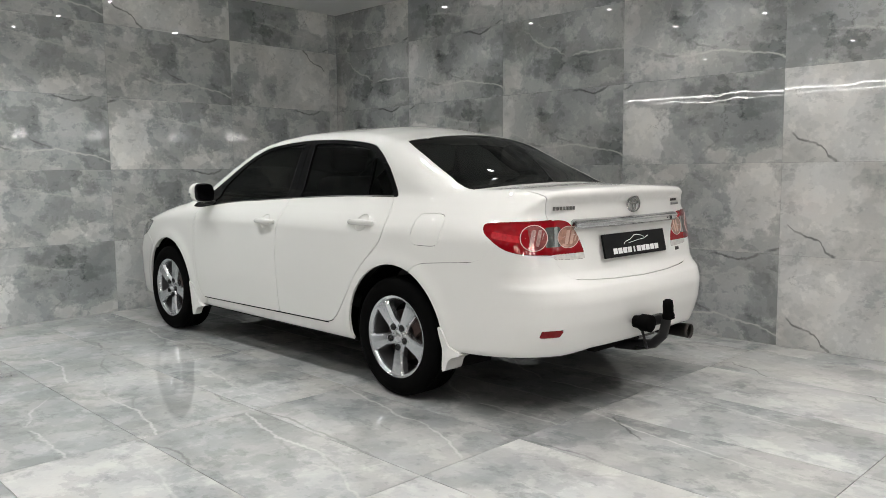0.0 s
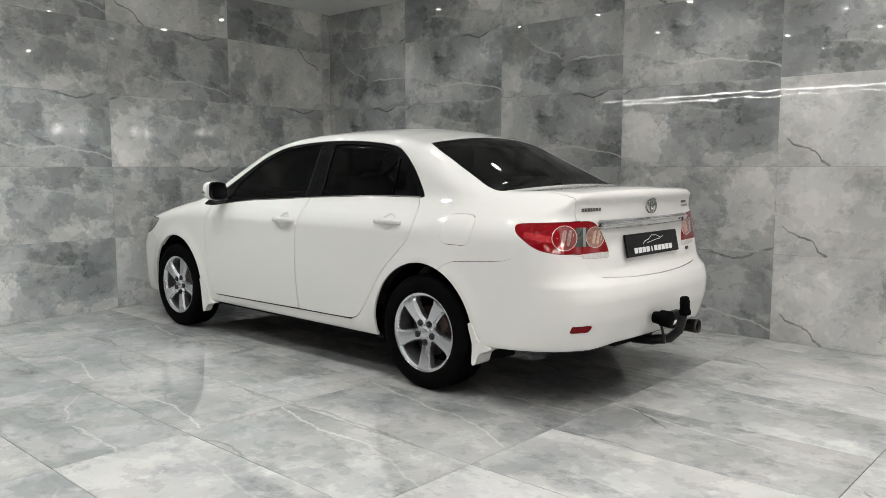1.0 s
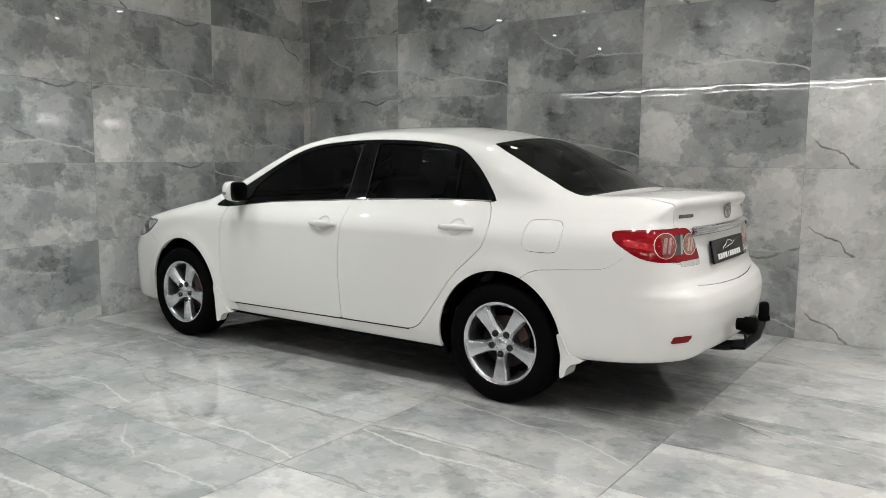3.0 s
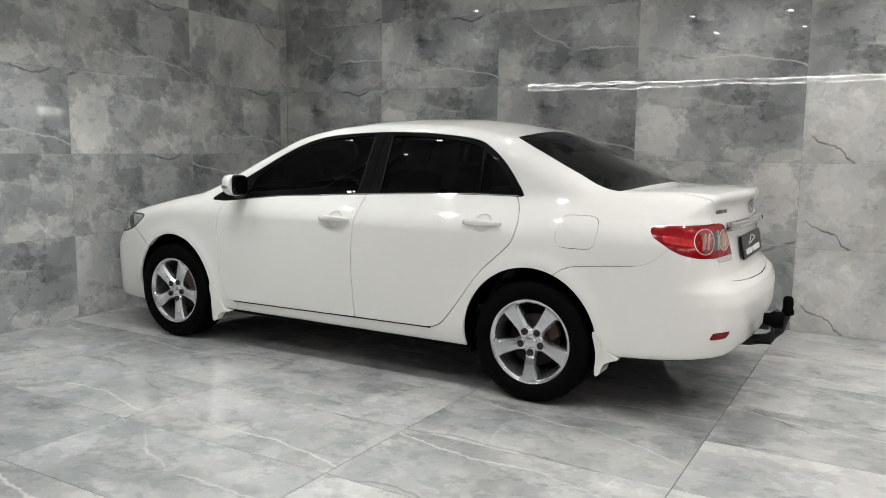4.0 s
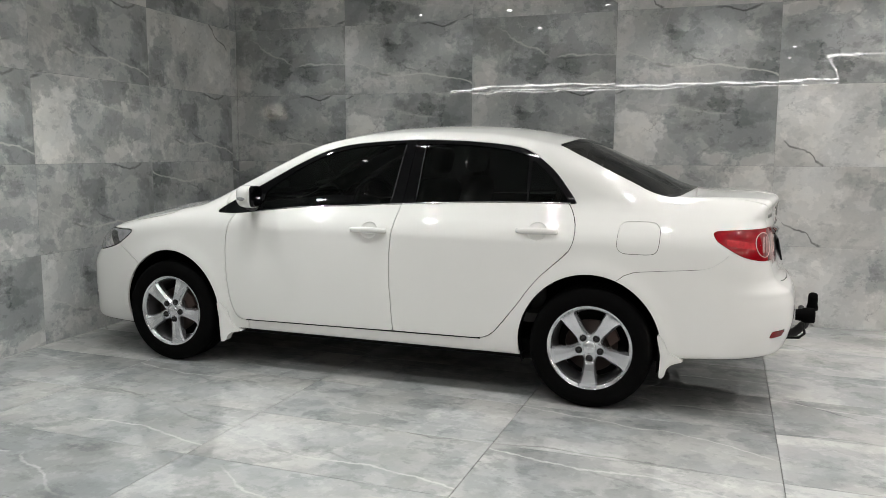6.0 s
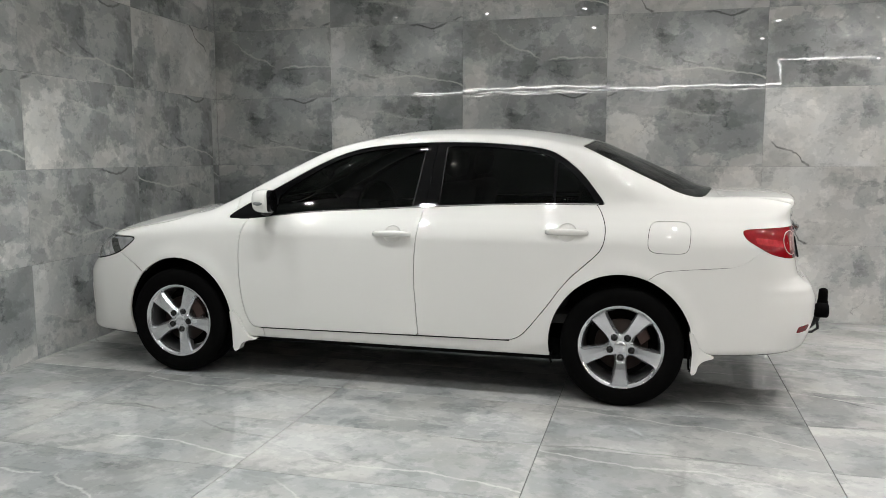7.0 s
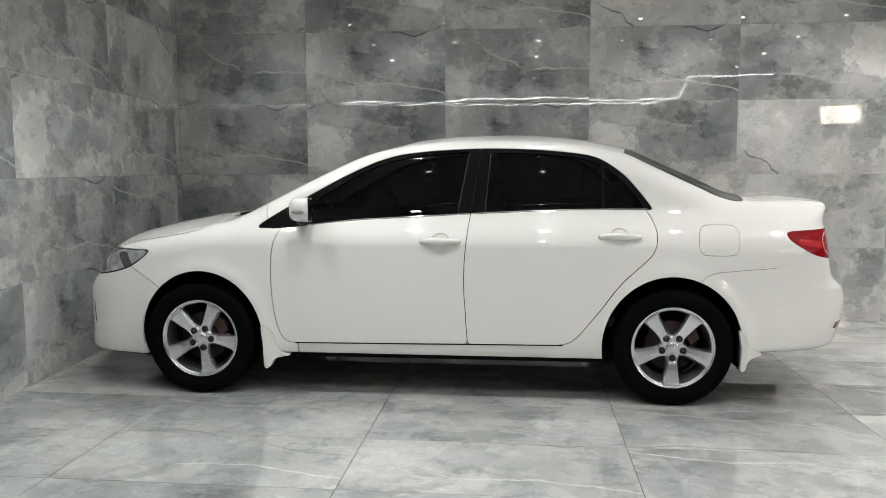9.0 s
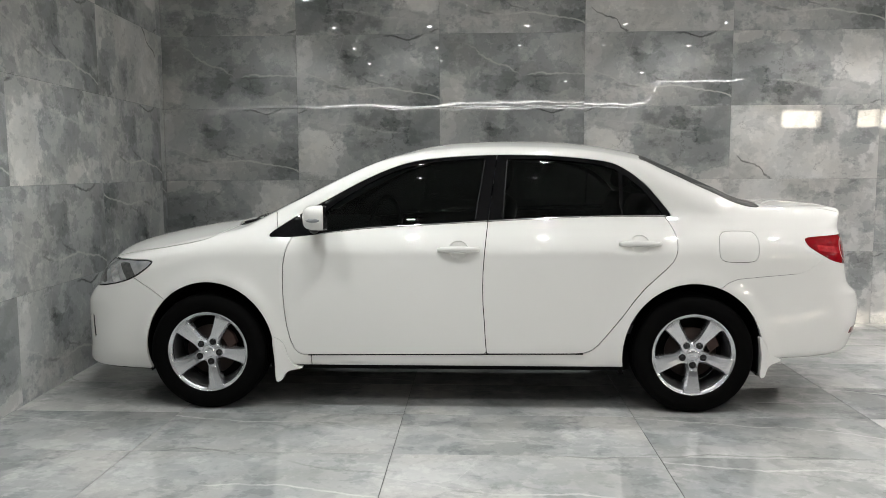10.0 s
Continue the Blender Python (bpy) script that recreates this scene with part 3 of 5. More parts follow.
# slim lines of light set into the ceiling behind the camera
strip = tagged(new("linear_lamp"), "slim lines of white light on the ceiling", "lamp")


def light_line(a, c, radius=0.0075):
    part("light_line", tube("light_line", [a, c], radius, LED_GLOW, 4), strip, "glowing white line")


LZ = CEIL_Z - 0.012
light_line((-7.6, -9.9, LZ), (2.69, -9.9, LZ), 0.013)
light_line((-7.6, -11.1, LZ), (2.8, -11.1, LZ), 0.008)
light_line((2.69, -9.9, LZ), (2.0, -5.5, LZ))
light_line((2.0, -5.5, LZ), (3.4, -5.5, LZ))


# ---- the car's body as one smooth form ----
def curve(*pts):
    """A smooth line through a few (place, value) pairs."""
    xs, ys = np.array([p[0] for p in pts], float), np.array([p[1] for p in pts], float)
    d = np.diff(ys) / np.diff(xs)
    t = np.zeros(len(xs))
    t[0], t[-1] = d[0], d[-1]
    for i in range(1, len(xs) - 1):
        t[i] = 0 if d[i - 1] * d[i] <= 0 else 2 * d[i - 1] * d[i] / (d[i - 1] + d[i])
    gx, gy = [], []
    for i in range(len(xs) - 1):
        h = xs[i + 1] - xs[i]
        for k in range(24):
            s = k / 24
            gx.append(xs[i] + s * h)
            gy.append((2 * s**3 - 3 * s**2 + 1) * ys[i] + (s**3 - 2 * s**2 + s) * h * t[i] + (3 * s**2 - 2 * s**3) * ys[i + 1] + (s**3 - s**2) * h * t[i + 1])
    gx.append(xs[-1])
    gy.append(ys[-1])
    return lambda x: np.interp(x, gx, gy)


def smax(a, b, k):
    h = np.maximum(k - np.abs(a - b), 0) / k
    return np.maximum(a, b) + h * h * k / 4


# rear axle at x = 0, the nose towards -x, the car's middle at y = 0
PLAN = curve((-3.6, 0.70), (-3.3, 0.785), (-3.05, 0.822), (-2.8, 0.846), (-2.5, 0.858), (-1.6, 0.862), (-0.4, 0.862), (0.2, 0.857), (0.5, 0.838), (0.8, 0.80), (1.1, 0.74))
INSET = curve((0.10, 0.13), (0.18, 0.065), (0.235, 0.032), (0.31, 0.014), (0.45, 0.004), (0.60, 0.0), (0.75, 0.004), (0.84, 0.011), (0.89, 0.026), (0.93, 0.050), (0.97, 0.082), (1.02, 0.122), (1.06, 0.146), (1.12, 0.165), (1.2, 0.187), (1.3, 0.218), (1.38, 0.246), (1.5, 0.32))
ROOF = curve((-3.7, 0.58), (-3.5, 0.69), (-3.40, 0.795), (-3.27, 0.858), (-3.05, 0.918), (-2.8, 0.966), (-2.62, 0.990), (-2.53, 1.002), (-2.45, 1.024), (-2.232, 1.126), (-2.014, 1.232), (-1.831, 1.315), (-1.687, 1.370), (-1.55, 1.410), (-1.40, 1.444), (-1.2, 1.464), (-0.95, 1.470), (-0.69, 1.465), (-0.46, 1.443), (-0.29, 1.413), (-0.18, 1.390), (-0.04, 1.333), (0.12, 1.260), (0.28, 1.1865), (0.38, 1.1385), (0.47, 1.112), (0.56, 1.104), (0.68, 1.106), (0.78, 1.102), (0.86, 1.094), (0.95, 1.07))
CROWN = curve((-3.6, 0.20), (-2.9, 0.14), (-2.5, 0.075), (-2.3, 0.04), (-1.8, 0.05), (-1.3, 0.17), (-0.5, 0.19), (0.0, 0.12), (0.45, 0.05), (1.0, 0.05))
SWEEP = curve((-3.0, 0.0), (-2.6, -0.08), (-2.4, -0.15), (-1.9, -0.14), (-1.4, 0.0), (-0.5, 0.0), (-0.1, 0.25), (0.3, 0.32), (0.5, 0.25), (0.8, 0.1), (1.0, 0.1))
TAIL = curve((0.10, 0.70), (0.20, 0.84), (0.26, 0.925), (0.33, 0.962), (0.40, 0.986), (0.48, 1.004), (0.55, 1.006), (0.625, 0.985), (0.665, 0.940), (0.70, 0.915), (0.80, 0.893), (0.94, 0.874), (1.0, 0.864), (1.028, 0.864), (1.046, 0.877), (1.07, 0.883), (1.095, 0.880), (1.12, 0.87))
NOSE = curve((0.10, -3.43), (0.20, -3.458), (0.25, -3.456), (0.33, -3.446), (0.48, -3.448), (0.57, -3.445), (0.62, -3.425), (0.67, -3.395), (0.75, -3.385), (0.85, -3.37), (0.95, -3.22))
BELLY = curve((-3.6, 0.232), (-3.4, 0.222), (-3.2, 0.205), (-2.95, 0.195), (-2.85, 0.205), (-2.2, 0.236), (-0.4, 0.236), (0.3, 0.27), (0.45, 0.291), (0.8, 0.304), (1.1, 0.312))
BEND = curve((0.3, 0.29), (0.60, 0.25), (0.72, 0.17), (0.96, 0.13), (1.04, 0.034), (1.2, 0.026))
HUB_Z, TYRE_R = 0.316, 0.316
ARCHES = [(-2.588, 0.356, 0.384), (-0.008, 0.366, 0.382)]


def flare(x, z):
    """Slight lips round the wheel openings."""
    out = 0.0
    for cx, rx, rz in ARCHES:
        r = np.sqrt(((x - cx) / rx) ** 2 + ((z - HUB_Z) / rz) ** 2)
        out = out + 0.012 * np.exp(-(((r - 1.03) / 0.13) ** 2)) * np.clip((z - 0.22) * 6, 0, 1)
    return out


def half_width(x, z):
    crease = 0.003 * np.exp(-(((z - 0.862) / 0.028) ** 2)) * np.clip((x + 2.3) * 3, 0, 1) * np.clip((0.1 - x) * 3, 0, 1)
    return PLAN(x) - INSET(z) + flare(x, z) + crease


def form(p):
    x, y, z = p[..., 0], np.abs(p[..., 1]), p[..., 2]
    y2 = y * y
    side = y - half_width(x, z)
    top = (z - ROOF(x + SWEEP(x) * y2) + CROWN(x) * y2) * 0.9
    swell = 0.018 * np.clip((z - 0.88) * 10, 0, 1) * np.exp(-y2 / 0.16)
    rear = x - TAIL(z) + 0.13 * y2 - swell
    front = NOSE(z) + 0.24 * y2 - x
    f = smax(side, top, 0.085)
    f = smax(f, rear, BEND(z))
    f = smax(f, front, 0.17)
    lift = 0.018 * np.clip((x - 0.6) * 5, 0, 1) * np.clip((0.60 - y) * 6, 0, 1)
    return smax(f, BELLY(x) + lift - z, 0.03)


def sweep_rays():
    """The left half of the form, by rays from a spine: stations between two fans at the ends."""
    turns = np.radians(np.concatenate([np.linspace(-90, -40, 22)[:-1], np.linspace(-40, 45, 110)[:-1], np.linspace(45, 90, 34)]))
    spine = [(x, 0.0) for x in np.linspace(-2.75, 0.30, 205)]
    fan = np.radians(np.linspace(0, 90, 72)[1:])
    tail_fan = np.radians(np.linspace(0, 90, 120)[1:])
    rows = [(-2.75, -a) for a in fan[::-1]] + spine + [(0.30, a) for a in tail_fan]
    start = np.zeros((len(rows), len(turns), 3))
    way = np.zeros_like(start)
    for i, (x, a) in enumerate(rows):
        start[i, :, 0], start[i, :, 2] = x, 0.60
        way[i, :, 0] = math.sin(a)
        way[i, :, 1] = -math.cos(a) * np.cos(turns)
        way[i, :, 2] = math.cos(a) * np.sin(turns)
    way[..., 1][np.abs(way[..., 1]) < 1e-9] = 0
    lo, hi = np.zeros(start.shape[:2]), np.full(start.shape[:2], 1.6)
    for _ in range(30):
        mid = (lo + hi) / 2
        inside = form(start + mid[..., None] * way) < 0
        lo, hi = np.where(inside, mid, lo), np.where(inside, hi, mid)
    return start + lo[..., None] * way


class Sheet:
    """A piece of the body's skin: places, outward normals, faces."""

    def __init__(self, v, n, f):
        self.v, self.n, self.f = v, n, f


def skin():
    g = sweep_rays()
    rows, cols = g.shape[:2]
    v = g.reshape(-1, 3)
    v[np.abs(v[:, 1]) < 1e-7, 1] = 0
    e = 0.002
    n = np.stack([form(v + e * np.eye(3)[k]) - form(v - e * np.eye(3)[k]) for k in range(3)], -1)
    n[v[:, 1] == 0, 1] = 0
    n /= np.linalg.norm(n, axis=1)[:, None]
    ids = np.arange(rows * cols).reshape(rows, cols)
    ids[0, :], ids[-1, :] = ids[0, 0], ids[-1, 0]
    faces = []
    for i in range(rows - 1):
        for j in range(cols - 1):
            q = [ids[i, j], ids[i + 1, j], ids[i + 1, j + 1], ids[i, j + 1]]
            q = [a for k, a in enumerate(q) if a != q[k - 1]]
            if len(q) > 2:
                faces.append(tuple(int(a) for a in q))
    return Sheet(v, n, faces)


def split(sheet, d, gap):
    """Parts a sheet along d = 0 into the side where d > gap and the side where d < -gap, cutting faces cleanly."""
    out = []
    for sign in (1, -1):
        e = (sign * d - gap).tolist()
        v, n, faces, made = [], [], [], {}
        extra = len(sheet.v)
        for f in sheet.f:
            w = [e[a] for a in f]
            if min(w) >= 0:
                faces.append(f)
            elif max(w) > 0:
                poly = []
                for k, a in enumerate(f):
                    b = f[(k + 1) % len(f)]
                    if e[a] >= 0:
                        poly.append(a)
                    if (e[a] >= 0) != (e[b] >= 0):
                        key = (min(a, b), max(a, b))
                        if key not in made:
                            s = e[a] / (e[a] - e[b])
                            made[key] = extra + len(v)
                            v.append(sheet.v[a] + s * (sheet.v[b] - sheet.v[a]))
                            n.append(sheet.n[a] + s * (sheet.n[b] - sheet.n[a]))
                        poly.append(made[key])
                poly = [a for k, a in enumerate(poly) if a != poly[k - 1]]
                if len(poly) > 2:
                    faces.append(tuple(poly))
        allv = np.concatenate([sheet.v, np.array(v)]) if v else sheet.v
        alln = np.concatenate([sheet.n, np.array(n)]) if n else sheet.n
        used = sorted({a for f in faces for a in f})
        new_id = {a: i for i, a in enumerate(used)}
        out.append(Sheet(allv[used], alln[used], [tuple(new_id[a] for a in f) for f in faces]))
    return out


def rounded(pts, steps=6):
    """A closed outline eased through its points."""
    p = np.array(pts, float)
    out = []
    for i in range(len(p)):
        a, b, c, d = p[i - 1], p[i], p[(i + 1) % len(p)], p[(i + 2) % len(p)]
        for k in range(steps):
            s = k / steps
            out.append(0.5 * (2 * b + (c - a) * s + (2 * a - 5 * b + 4 * c - d) * s * s + (3 * b - a - 3 * c + d) * s**3))
    return np.array(out)


def within(u, w, outline):
    """How far points (u, w) lie inside a closed outline (negative outside)."""
    p = np.array(outline, float)
    best = np.full(len(u), 1e9)
    inside = np.zeros(len(u), bool)
    for i in range(len(p)):
        (ax, ay), (bx, by) = p[i - 1], p[i]
        dx, dy = bx - ax, by - ay
        s = np.clip(((u - ax) * dx + (w - ay) * dy) / max(dx * dx + dy * dy, 1e-12), 0, 1)
        best = np.minimum(best, (u - ax - s * dx) ** 2 + (w - ay - s * dy) ** 2)
        cross = (ay > w) != (by > w)
        inside ^= cross & (u < ax + (w - ay) * dx / (dy if dy else 1e-12))
    return np.where(inside, 1, -1) * np.sqrt(best)


def on_side(s, outline):
    """Inside an outline seen from the side, on the flank alone."""
    d = within(s.v[:, 0], s.v[:, 2], outline)
    return np.minimum(d, np.abs(s.v[:, 1]) - half_width(s.v[:, 0], s.v[:, 2]) + 0.06)


def on_top(s, outline, low=0.7):
    return np.minimum(within(s.v[:, 0], np.abs(s.v[:, 1]), outline), s.v[:, 2] - low)


def round_corner(s):
    """A distance that runs on round the rear corner."""
    return s.v[:, 0] - np.abs(s.v[:, 1]) + 0.8


def panel(name, sheet, mat, parent, sides, label="", back=0.012, lift=0.0, mats=None):
    """A body panel with turned-in edges; sides: -1 left, 1 right, 0 both halves joined at the middle."""
    v = sheet.v + lift * sheet.n
    count = {}
    for f in sheet.f:
        for a, b in zip(f, f[1:] + f[:1]):
            key = (min(a, b), max(a, b))
            count[key] = None if key in count else (a, b)
    rim = [e for e in count.values() if e is not None]
    if sides == 0:
        rim = [(a, b) for a, b in rim if v[a][1] != 0 or v[b][1] != 0]
    verts, faces = [tuple(p) for p in v], list(sheet.f)
    ring = {}

    def turned(a):
        if a not in ring:
            ring[a] = (len(verts), len(verts) + 1)
            verts.append(tuple(v[a]))
            verts.append(tuple(v[a] - back * sheet.n[a]))
        return ring[a]

    for a, b in rim:
        (a0, a1), (b0, b1) = turned(a), turned(b)
        faces.append((b0, a0, a1, b1))
    if sides == 0:
        n0 = len(verts)
        other = {}
        for i in range(n0):
            x, y, z = verts[i]
            if y == 0 and i < len(v):
                other[i] = i
            else:
                other[i] = len(verts)
                verts.append((x, -y, z))
        faces += [tuple(other[a] for a in f[::-1]) for f in list(faces)]
    elif sides == 1:
        verts = [(x, -y, z) for x, y, z in verts]
        faces = [f[::-1] for f in faces]
    return part(name, mesh_of(name, verts, faces, mat), parent, label)


def pair(name, sheet, mat, parent, label="", **more):
    return [panel(name, sheet, mat, parent, side, label, **more) for side in (-1, 1)]


car = tagged(new("car"), "white four-door saloon car parked on the polished floor", "car")
GAP = 0.0022
body = skin()

# wheel openings
arch = np.full(len(body.v), -9.0)
for cx, rx, rz in ARCHES:
    r = np.sqrt(((body.v[:, 0] - cx) / rx) ** 2 + ((np.maximum(body.v[:, 2], 0) - HUB_Z) / rz) ** 2)
    arch = np.maximum(arch, np.minimum((1 - r) * 0.37, np.abs(body.v[:, 1]) - 0.45))
_, body = split(body, arch, 0.0)

# the dark underside
belly, body = split(body, np.minimum(-body.n[:, 2] - 0.75, 0.42 - body.v[:, 2]), 0.0)

# side windows and their black surround
DLO = rounded([(-2.262, 0.951), (-2.20, 0.938), (-2.10, 0.941), (-1.735, 0.980), (-1.426, 0.997), (-1.088, 1.016), (-0.663, 1.035), (-0.363, 1.042), (-0.128, 1.042), (-0.108, 1.05), (-0.145, 1.105), (-0.236, 1.213), (-0.345, 1.298), (-0.449, 1.338), (-0.661, 1.363), (-0.85, 1.373), (-1.088, 1.374), (-1.396, 1.354), (-1.583, 1.315), (-1.771, 1.234), (-1.961, 1.133), (-2.121, 1.047)], 4)
side_glass, body = split(body, on_side(body, DLO), 0.0015)
liner = body

# windscreen, rear window
SCREEN = [(-2.46, -0.3), (-2.46, 0), (-2.42, 0.33), (-2.34, 0.50), (-2.27, 0.575), (-2.1, 0.585), (-1.9, 0.555), (-1.665, 0.51), (-1.68, 0.3), (-1.69, 0), (-1.69, -0.3)]
COWL = [(-2.58, -0.3), (-2.58, 0), (-2.545, 0.35), (-2.51, 0.50), (-2.46, 0.555), (-2.35, 0.555), (-2.2, 0.45), (-2.35, 0), (-2.35, -0.3)]
BACKLIGHT = rounded([(-0.185, -0.3), (-0.185, 0), (-0.21, 0.35), (-0.236, 0.50), (-0.215, 0.535), (0.0, 0.572), (0.2, 0.608), (0.33, 0.630), (0.39, 0.615), (0.425, 0.45), (0.455, 0.2), (0.46, 0), (0.46, -0.3)], 4)
rear_glass, body = split(body, on_top(body, BACKLIGHT, 0.9), 0.0015)
screen, body = split(body, on_top(body, SCREEN, 0.9), 0.0015)
cowl, body = split(body, on_top(body, COWL, 0.9), GAP)

# lamps
q = round_corner(body)
OUTER = rounded([(0.583, 0.905), (0.590, 0.924), (0.615, 0.933), (0.68, 0.938), (0.80, 0.943), (0.95, 0.946), (1.12, 0.944), (1.14, 0.87), (1.12, 0.788), (0.95, 0.790), (0.85, 0.793), (0.74, 0.808), (0.675, 0.830), (0.615, 0.865), (0.590, 0.885)], 4)
INNER = rounded([(0.96, 0.946), (1.04, 0.946), (1.10, 0.944), (1.155, 0.930), (1.21, 0.88), (1.258, 0.81), (1.272, 0.768), (1.262, 0.758), (1.15, 0.760), (1.05, 0.764), (0.97, 0.766), (0.95, 0.85)], 4)
tail_outer, body = split(body, np.minimum(np.minimum(within(q, body.v[:, 2], OUTER), 1.04 - q), body.v[:, 0] - 0.5), 0.0005)
q = round_corner(body)
tail_inner, body = split(body, np.minimum(np.minimum(within(q, body.v[:, 2], INNER), q - 1.04), body.v[:, 0] - 0.5), 0.0005)
HEAD = [(-2.895, 0.806), (-2.965, 0.742), (-3.05, 0.700), (-3.20, 0.668), (-3.36, 0.66), (-3.40, 0.72), (-3.28, 0.79), (-3.15, 0.812), (-3.0, 0.813)]
headlamp, body = split(body, np.minimum(within(body.v[:, 0], body.v[:, 2], rounded(HEAD, 4)), np.abs(body.v[:, 1]) - 0.42), GAP)

# fuel flap, doors, bumpers, bonnet, boot lid, wings
FLAP = rounded([(0.127, 0.928), (0.137, 0.952), (0.162, 0.965), (0.22, 0.967), (0.285, 0.965), (0.312, 0.955), (0.326, 0.93), (0.327, 0.89), (0.322, 0.845), (0.312, 0.822), (0.288, 0.811), (0.23, 0.809), (0.162, 0.811), (0.134, 0.822), (0.122, 0.845), (0.122, 0.89)], 4)
flap, body = split(body, on_side(body, FLAP), 0.0013)
DOOR_F = [(-2.128, 0.945), (-2.150, 0.905), (-2.164, 0.865), (-2.176, 0.80), (-2.180, 0.728), (-2.179, 0.64), (-2.173, 0.544), (-2.163, 0.465), (-2.146, 0.390), (-2.128, 0.345), (-2.108, 0.317), (-2.085, 0.307), (-2.062, 0.304), (-1.572, 0.308), (-1.091, 0.315), (-1.098, 0.40), (-1.103, 0.489), (-1.110, 0.58), (-1.112, 0.670), (-1.110, 0.76), (-1.103, 0.850), (-1.093, 0.94), (-1.082, 1.025), (-1.07, 1.08), (-2.10, 1.0)]
DOOR_R = [(-1.091, 0.315), (-0.670, 0.318), (-0.605, 0.319), (-0.57, 0.324), (-0.535, 0.338), (-0.505, 0.362), (-0.464, 0.411), (-0.377, 0.523), (-0.320, 0.605), (-0.263, 0.673), (-0.205, 0.726), (-0.149, 0.777), (-0.118, 0.810), (-0.102, 0.842), (-0.094, 0.875), (-0.092, 0.910), (-0.095, 0.94), (-0.104, 0.972), (-0.12, 1.008), (-0.141, 1.042), (-0.2, 1.07), (-1.07, 1.08), (-1.082, 1.025), (-1.093, 0.94), (-1.103, 0.850), (-1.110, 0.76), (-1.112, 0.670), (-1.110, 0.58), (-1.103, 0.489), (-1.098, 0.40)]
door_front, body = split(body, on_side(body, DOOR_F), GAP)
door_rear, body = split(body, on_side(body, DOOR_R), GAP)
LID = [(-0.3, 0.648), (0, 0.648), (0.25, 0.652), (0.42, 0.660), (0.51, 0.668), (0.545, 0.684), (0.56, 0.715), (0.59, 0.755), (0.606, 0.80), (0.612, 0.95), (0.622, 1.04), (0.625, 1.14), (0.60, 1.40), (0.57, 1.47), (0.5, 1.496), (0.3, 1.512), (0, 1.518), (-0.3, 1.518)]
run_on = body.v[:, 2] + np.maximum(0.88 - body.v[:, 0], 0)
tight = 1 + 7 * np.clip((np.abs(body.v[:, 1]) - 0.50) / 0.02, 0, 1) * np.clip((0.82 - run_on) / 0.03, 0, 1)   # the joint closes below the lamps
lid, body = split(body, np.minimum(within(np.abs(body.v[:, 1]), run_on, LID), body.v[:, 0] - 0.38) * tight, 0.0016)
q = round_corner(body)
BUMPER_R = [(0.03, 0.655), (0.06, 0.676), (0.10, 0.702), (0.16, 0.721), (0.30, 0.733), (0.42, 0.741), (0.50, 0.748), (0.55, 0.761), (0.60, 0.790), (0.655, 0.835), (0.9, 0.795), (1.04, 0.775), (1.5, 0.775), (2.5, 0.775), (2.5, 0.0), (0.0, 0.0)]
rear_bumper, body = split(body, np.minimum(within(q, body.v[:, 2], BUMPER_R), body.v[:, 0] - 0.05) * (1 + 2 * np.clip((q - 0.48) / 0.04, 0, 1)), 0.0012)
BUMPER_F = [(-2.80, 0.585), (-2.845, 0.617), (-2.92, 0.665), (-2.997, 0.713), (-3.1, 0.76), (-3.3, 0.78), (-3.7, 0.78), (-3.7, 0.0), (-2.8, 0.0)]
front_bumper, body = split(body, within(body.v[:, 0], body.v[:, 2], BUMPER_F), GAP)
BONNET = [(-3.8, 0.745), (-3.35, 0.770), (-3.20, 0.812), (-3.08, 0.838), (-2.985, 0.856), (-2.84, 0.878), (-2.70, 0.903), (-2.62, 0.921), (-2.575, 0.938), (-2.54, 0.960), (-2.512, 0.980), (-2.46, 1.008), (-2.3, 1.3), (-3.8, 1.3)]
bonnet, body = split(body, within(body.v[:, 0], body.v[:, 2], BONNET), GAP)
WING = [(-2.035, 0.0), (-2.035, 0.304), (-2.085, 0.307), (-2.128, 0.345), (-2.163, 0.465), (-2.180, 0.66), (-2.176, 0.80), (-2.150, 0.905), (-2.12, 0.96), (-2.21, 0.945), (-2.245, 1.06), (-2.5, 1.2), (-3.7, 1.2), (-3.7, 0.0)]
wing, body = split(body, within(body.v[:, 0], body.v[:, 2], WING), GAP)

CUPS = {"front_door": (-1.24, 0.873), "rear_door": (-0.288, 0.903)}


def cup_field(s, cx, cz):
    return (1 - np.sqrt(((s.v[:, 0] - cx) / 0.052) ** 2 + ((s.v[:, 2] - cz) / 0.046) ** 2)) * 0.046


_, door_front = split(door_front, cup_field(door_front, *CUPS["front_door"]), 0.0)
_, door_rear = split(door_rear, cup_field(door_rear, *CUPS["rear_door"]), 0.0)

panel("body_shell", body, PAINT, car, 0, "white painted roof, pillars and rear quarters", back=0.016)
pair("front_wing", wing, PAINT, car, back=0.03)
door_parts = {}
for name, sheet in (("front_door", door_front), ("rear_door", door_rear)):
    door_parts[name] = pair(name, sheet, PAINT, car)
panel("bonnet", bonnet, PAINT, car, 0)
boot_lid = panel("boot_lid", lid, PAINT, car, 0, "white boot lid with chrome bar")
q = round_corner(rear_bumper)
REFLEX = [(0.932, 0.410), (0.950, 0.444), (1.102, 0.448), (1.070, 0.414)]
reflex, rear_bumper = split(rear_bumper, np.minimum(within(q, rear_bumper.v[:, 2], REFLEX), rear_bumper.v[:, 0] - 0.5), 0.001)
pair("reflector", reflex, RED_DARK, car, "dark red reflector", lift=0.001)
panel("rear_bumper", rear_bumper, PAINT, car, 0, back=0.03)
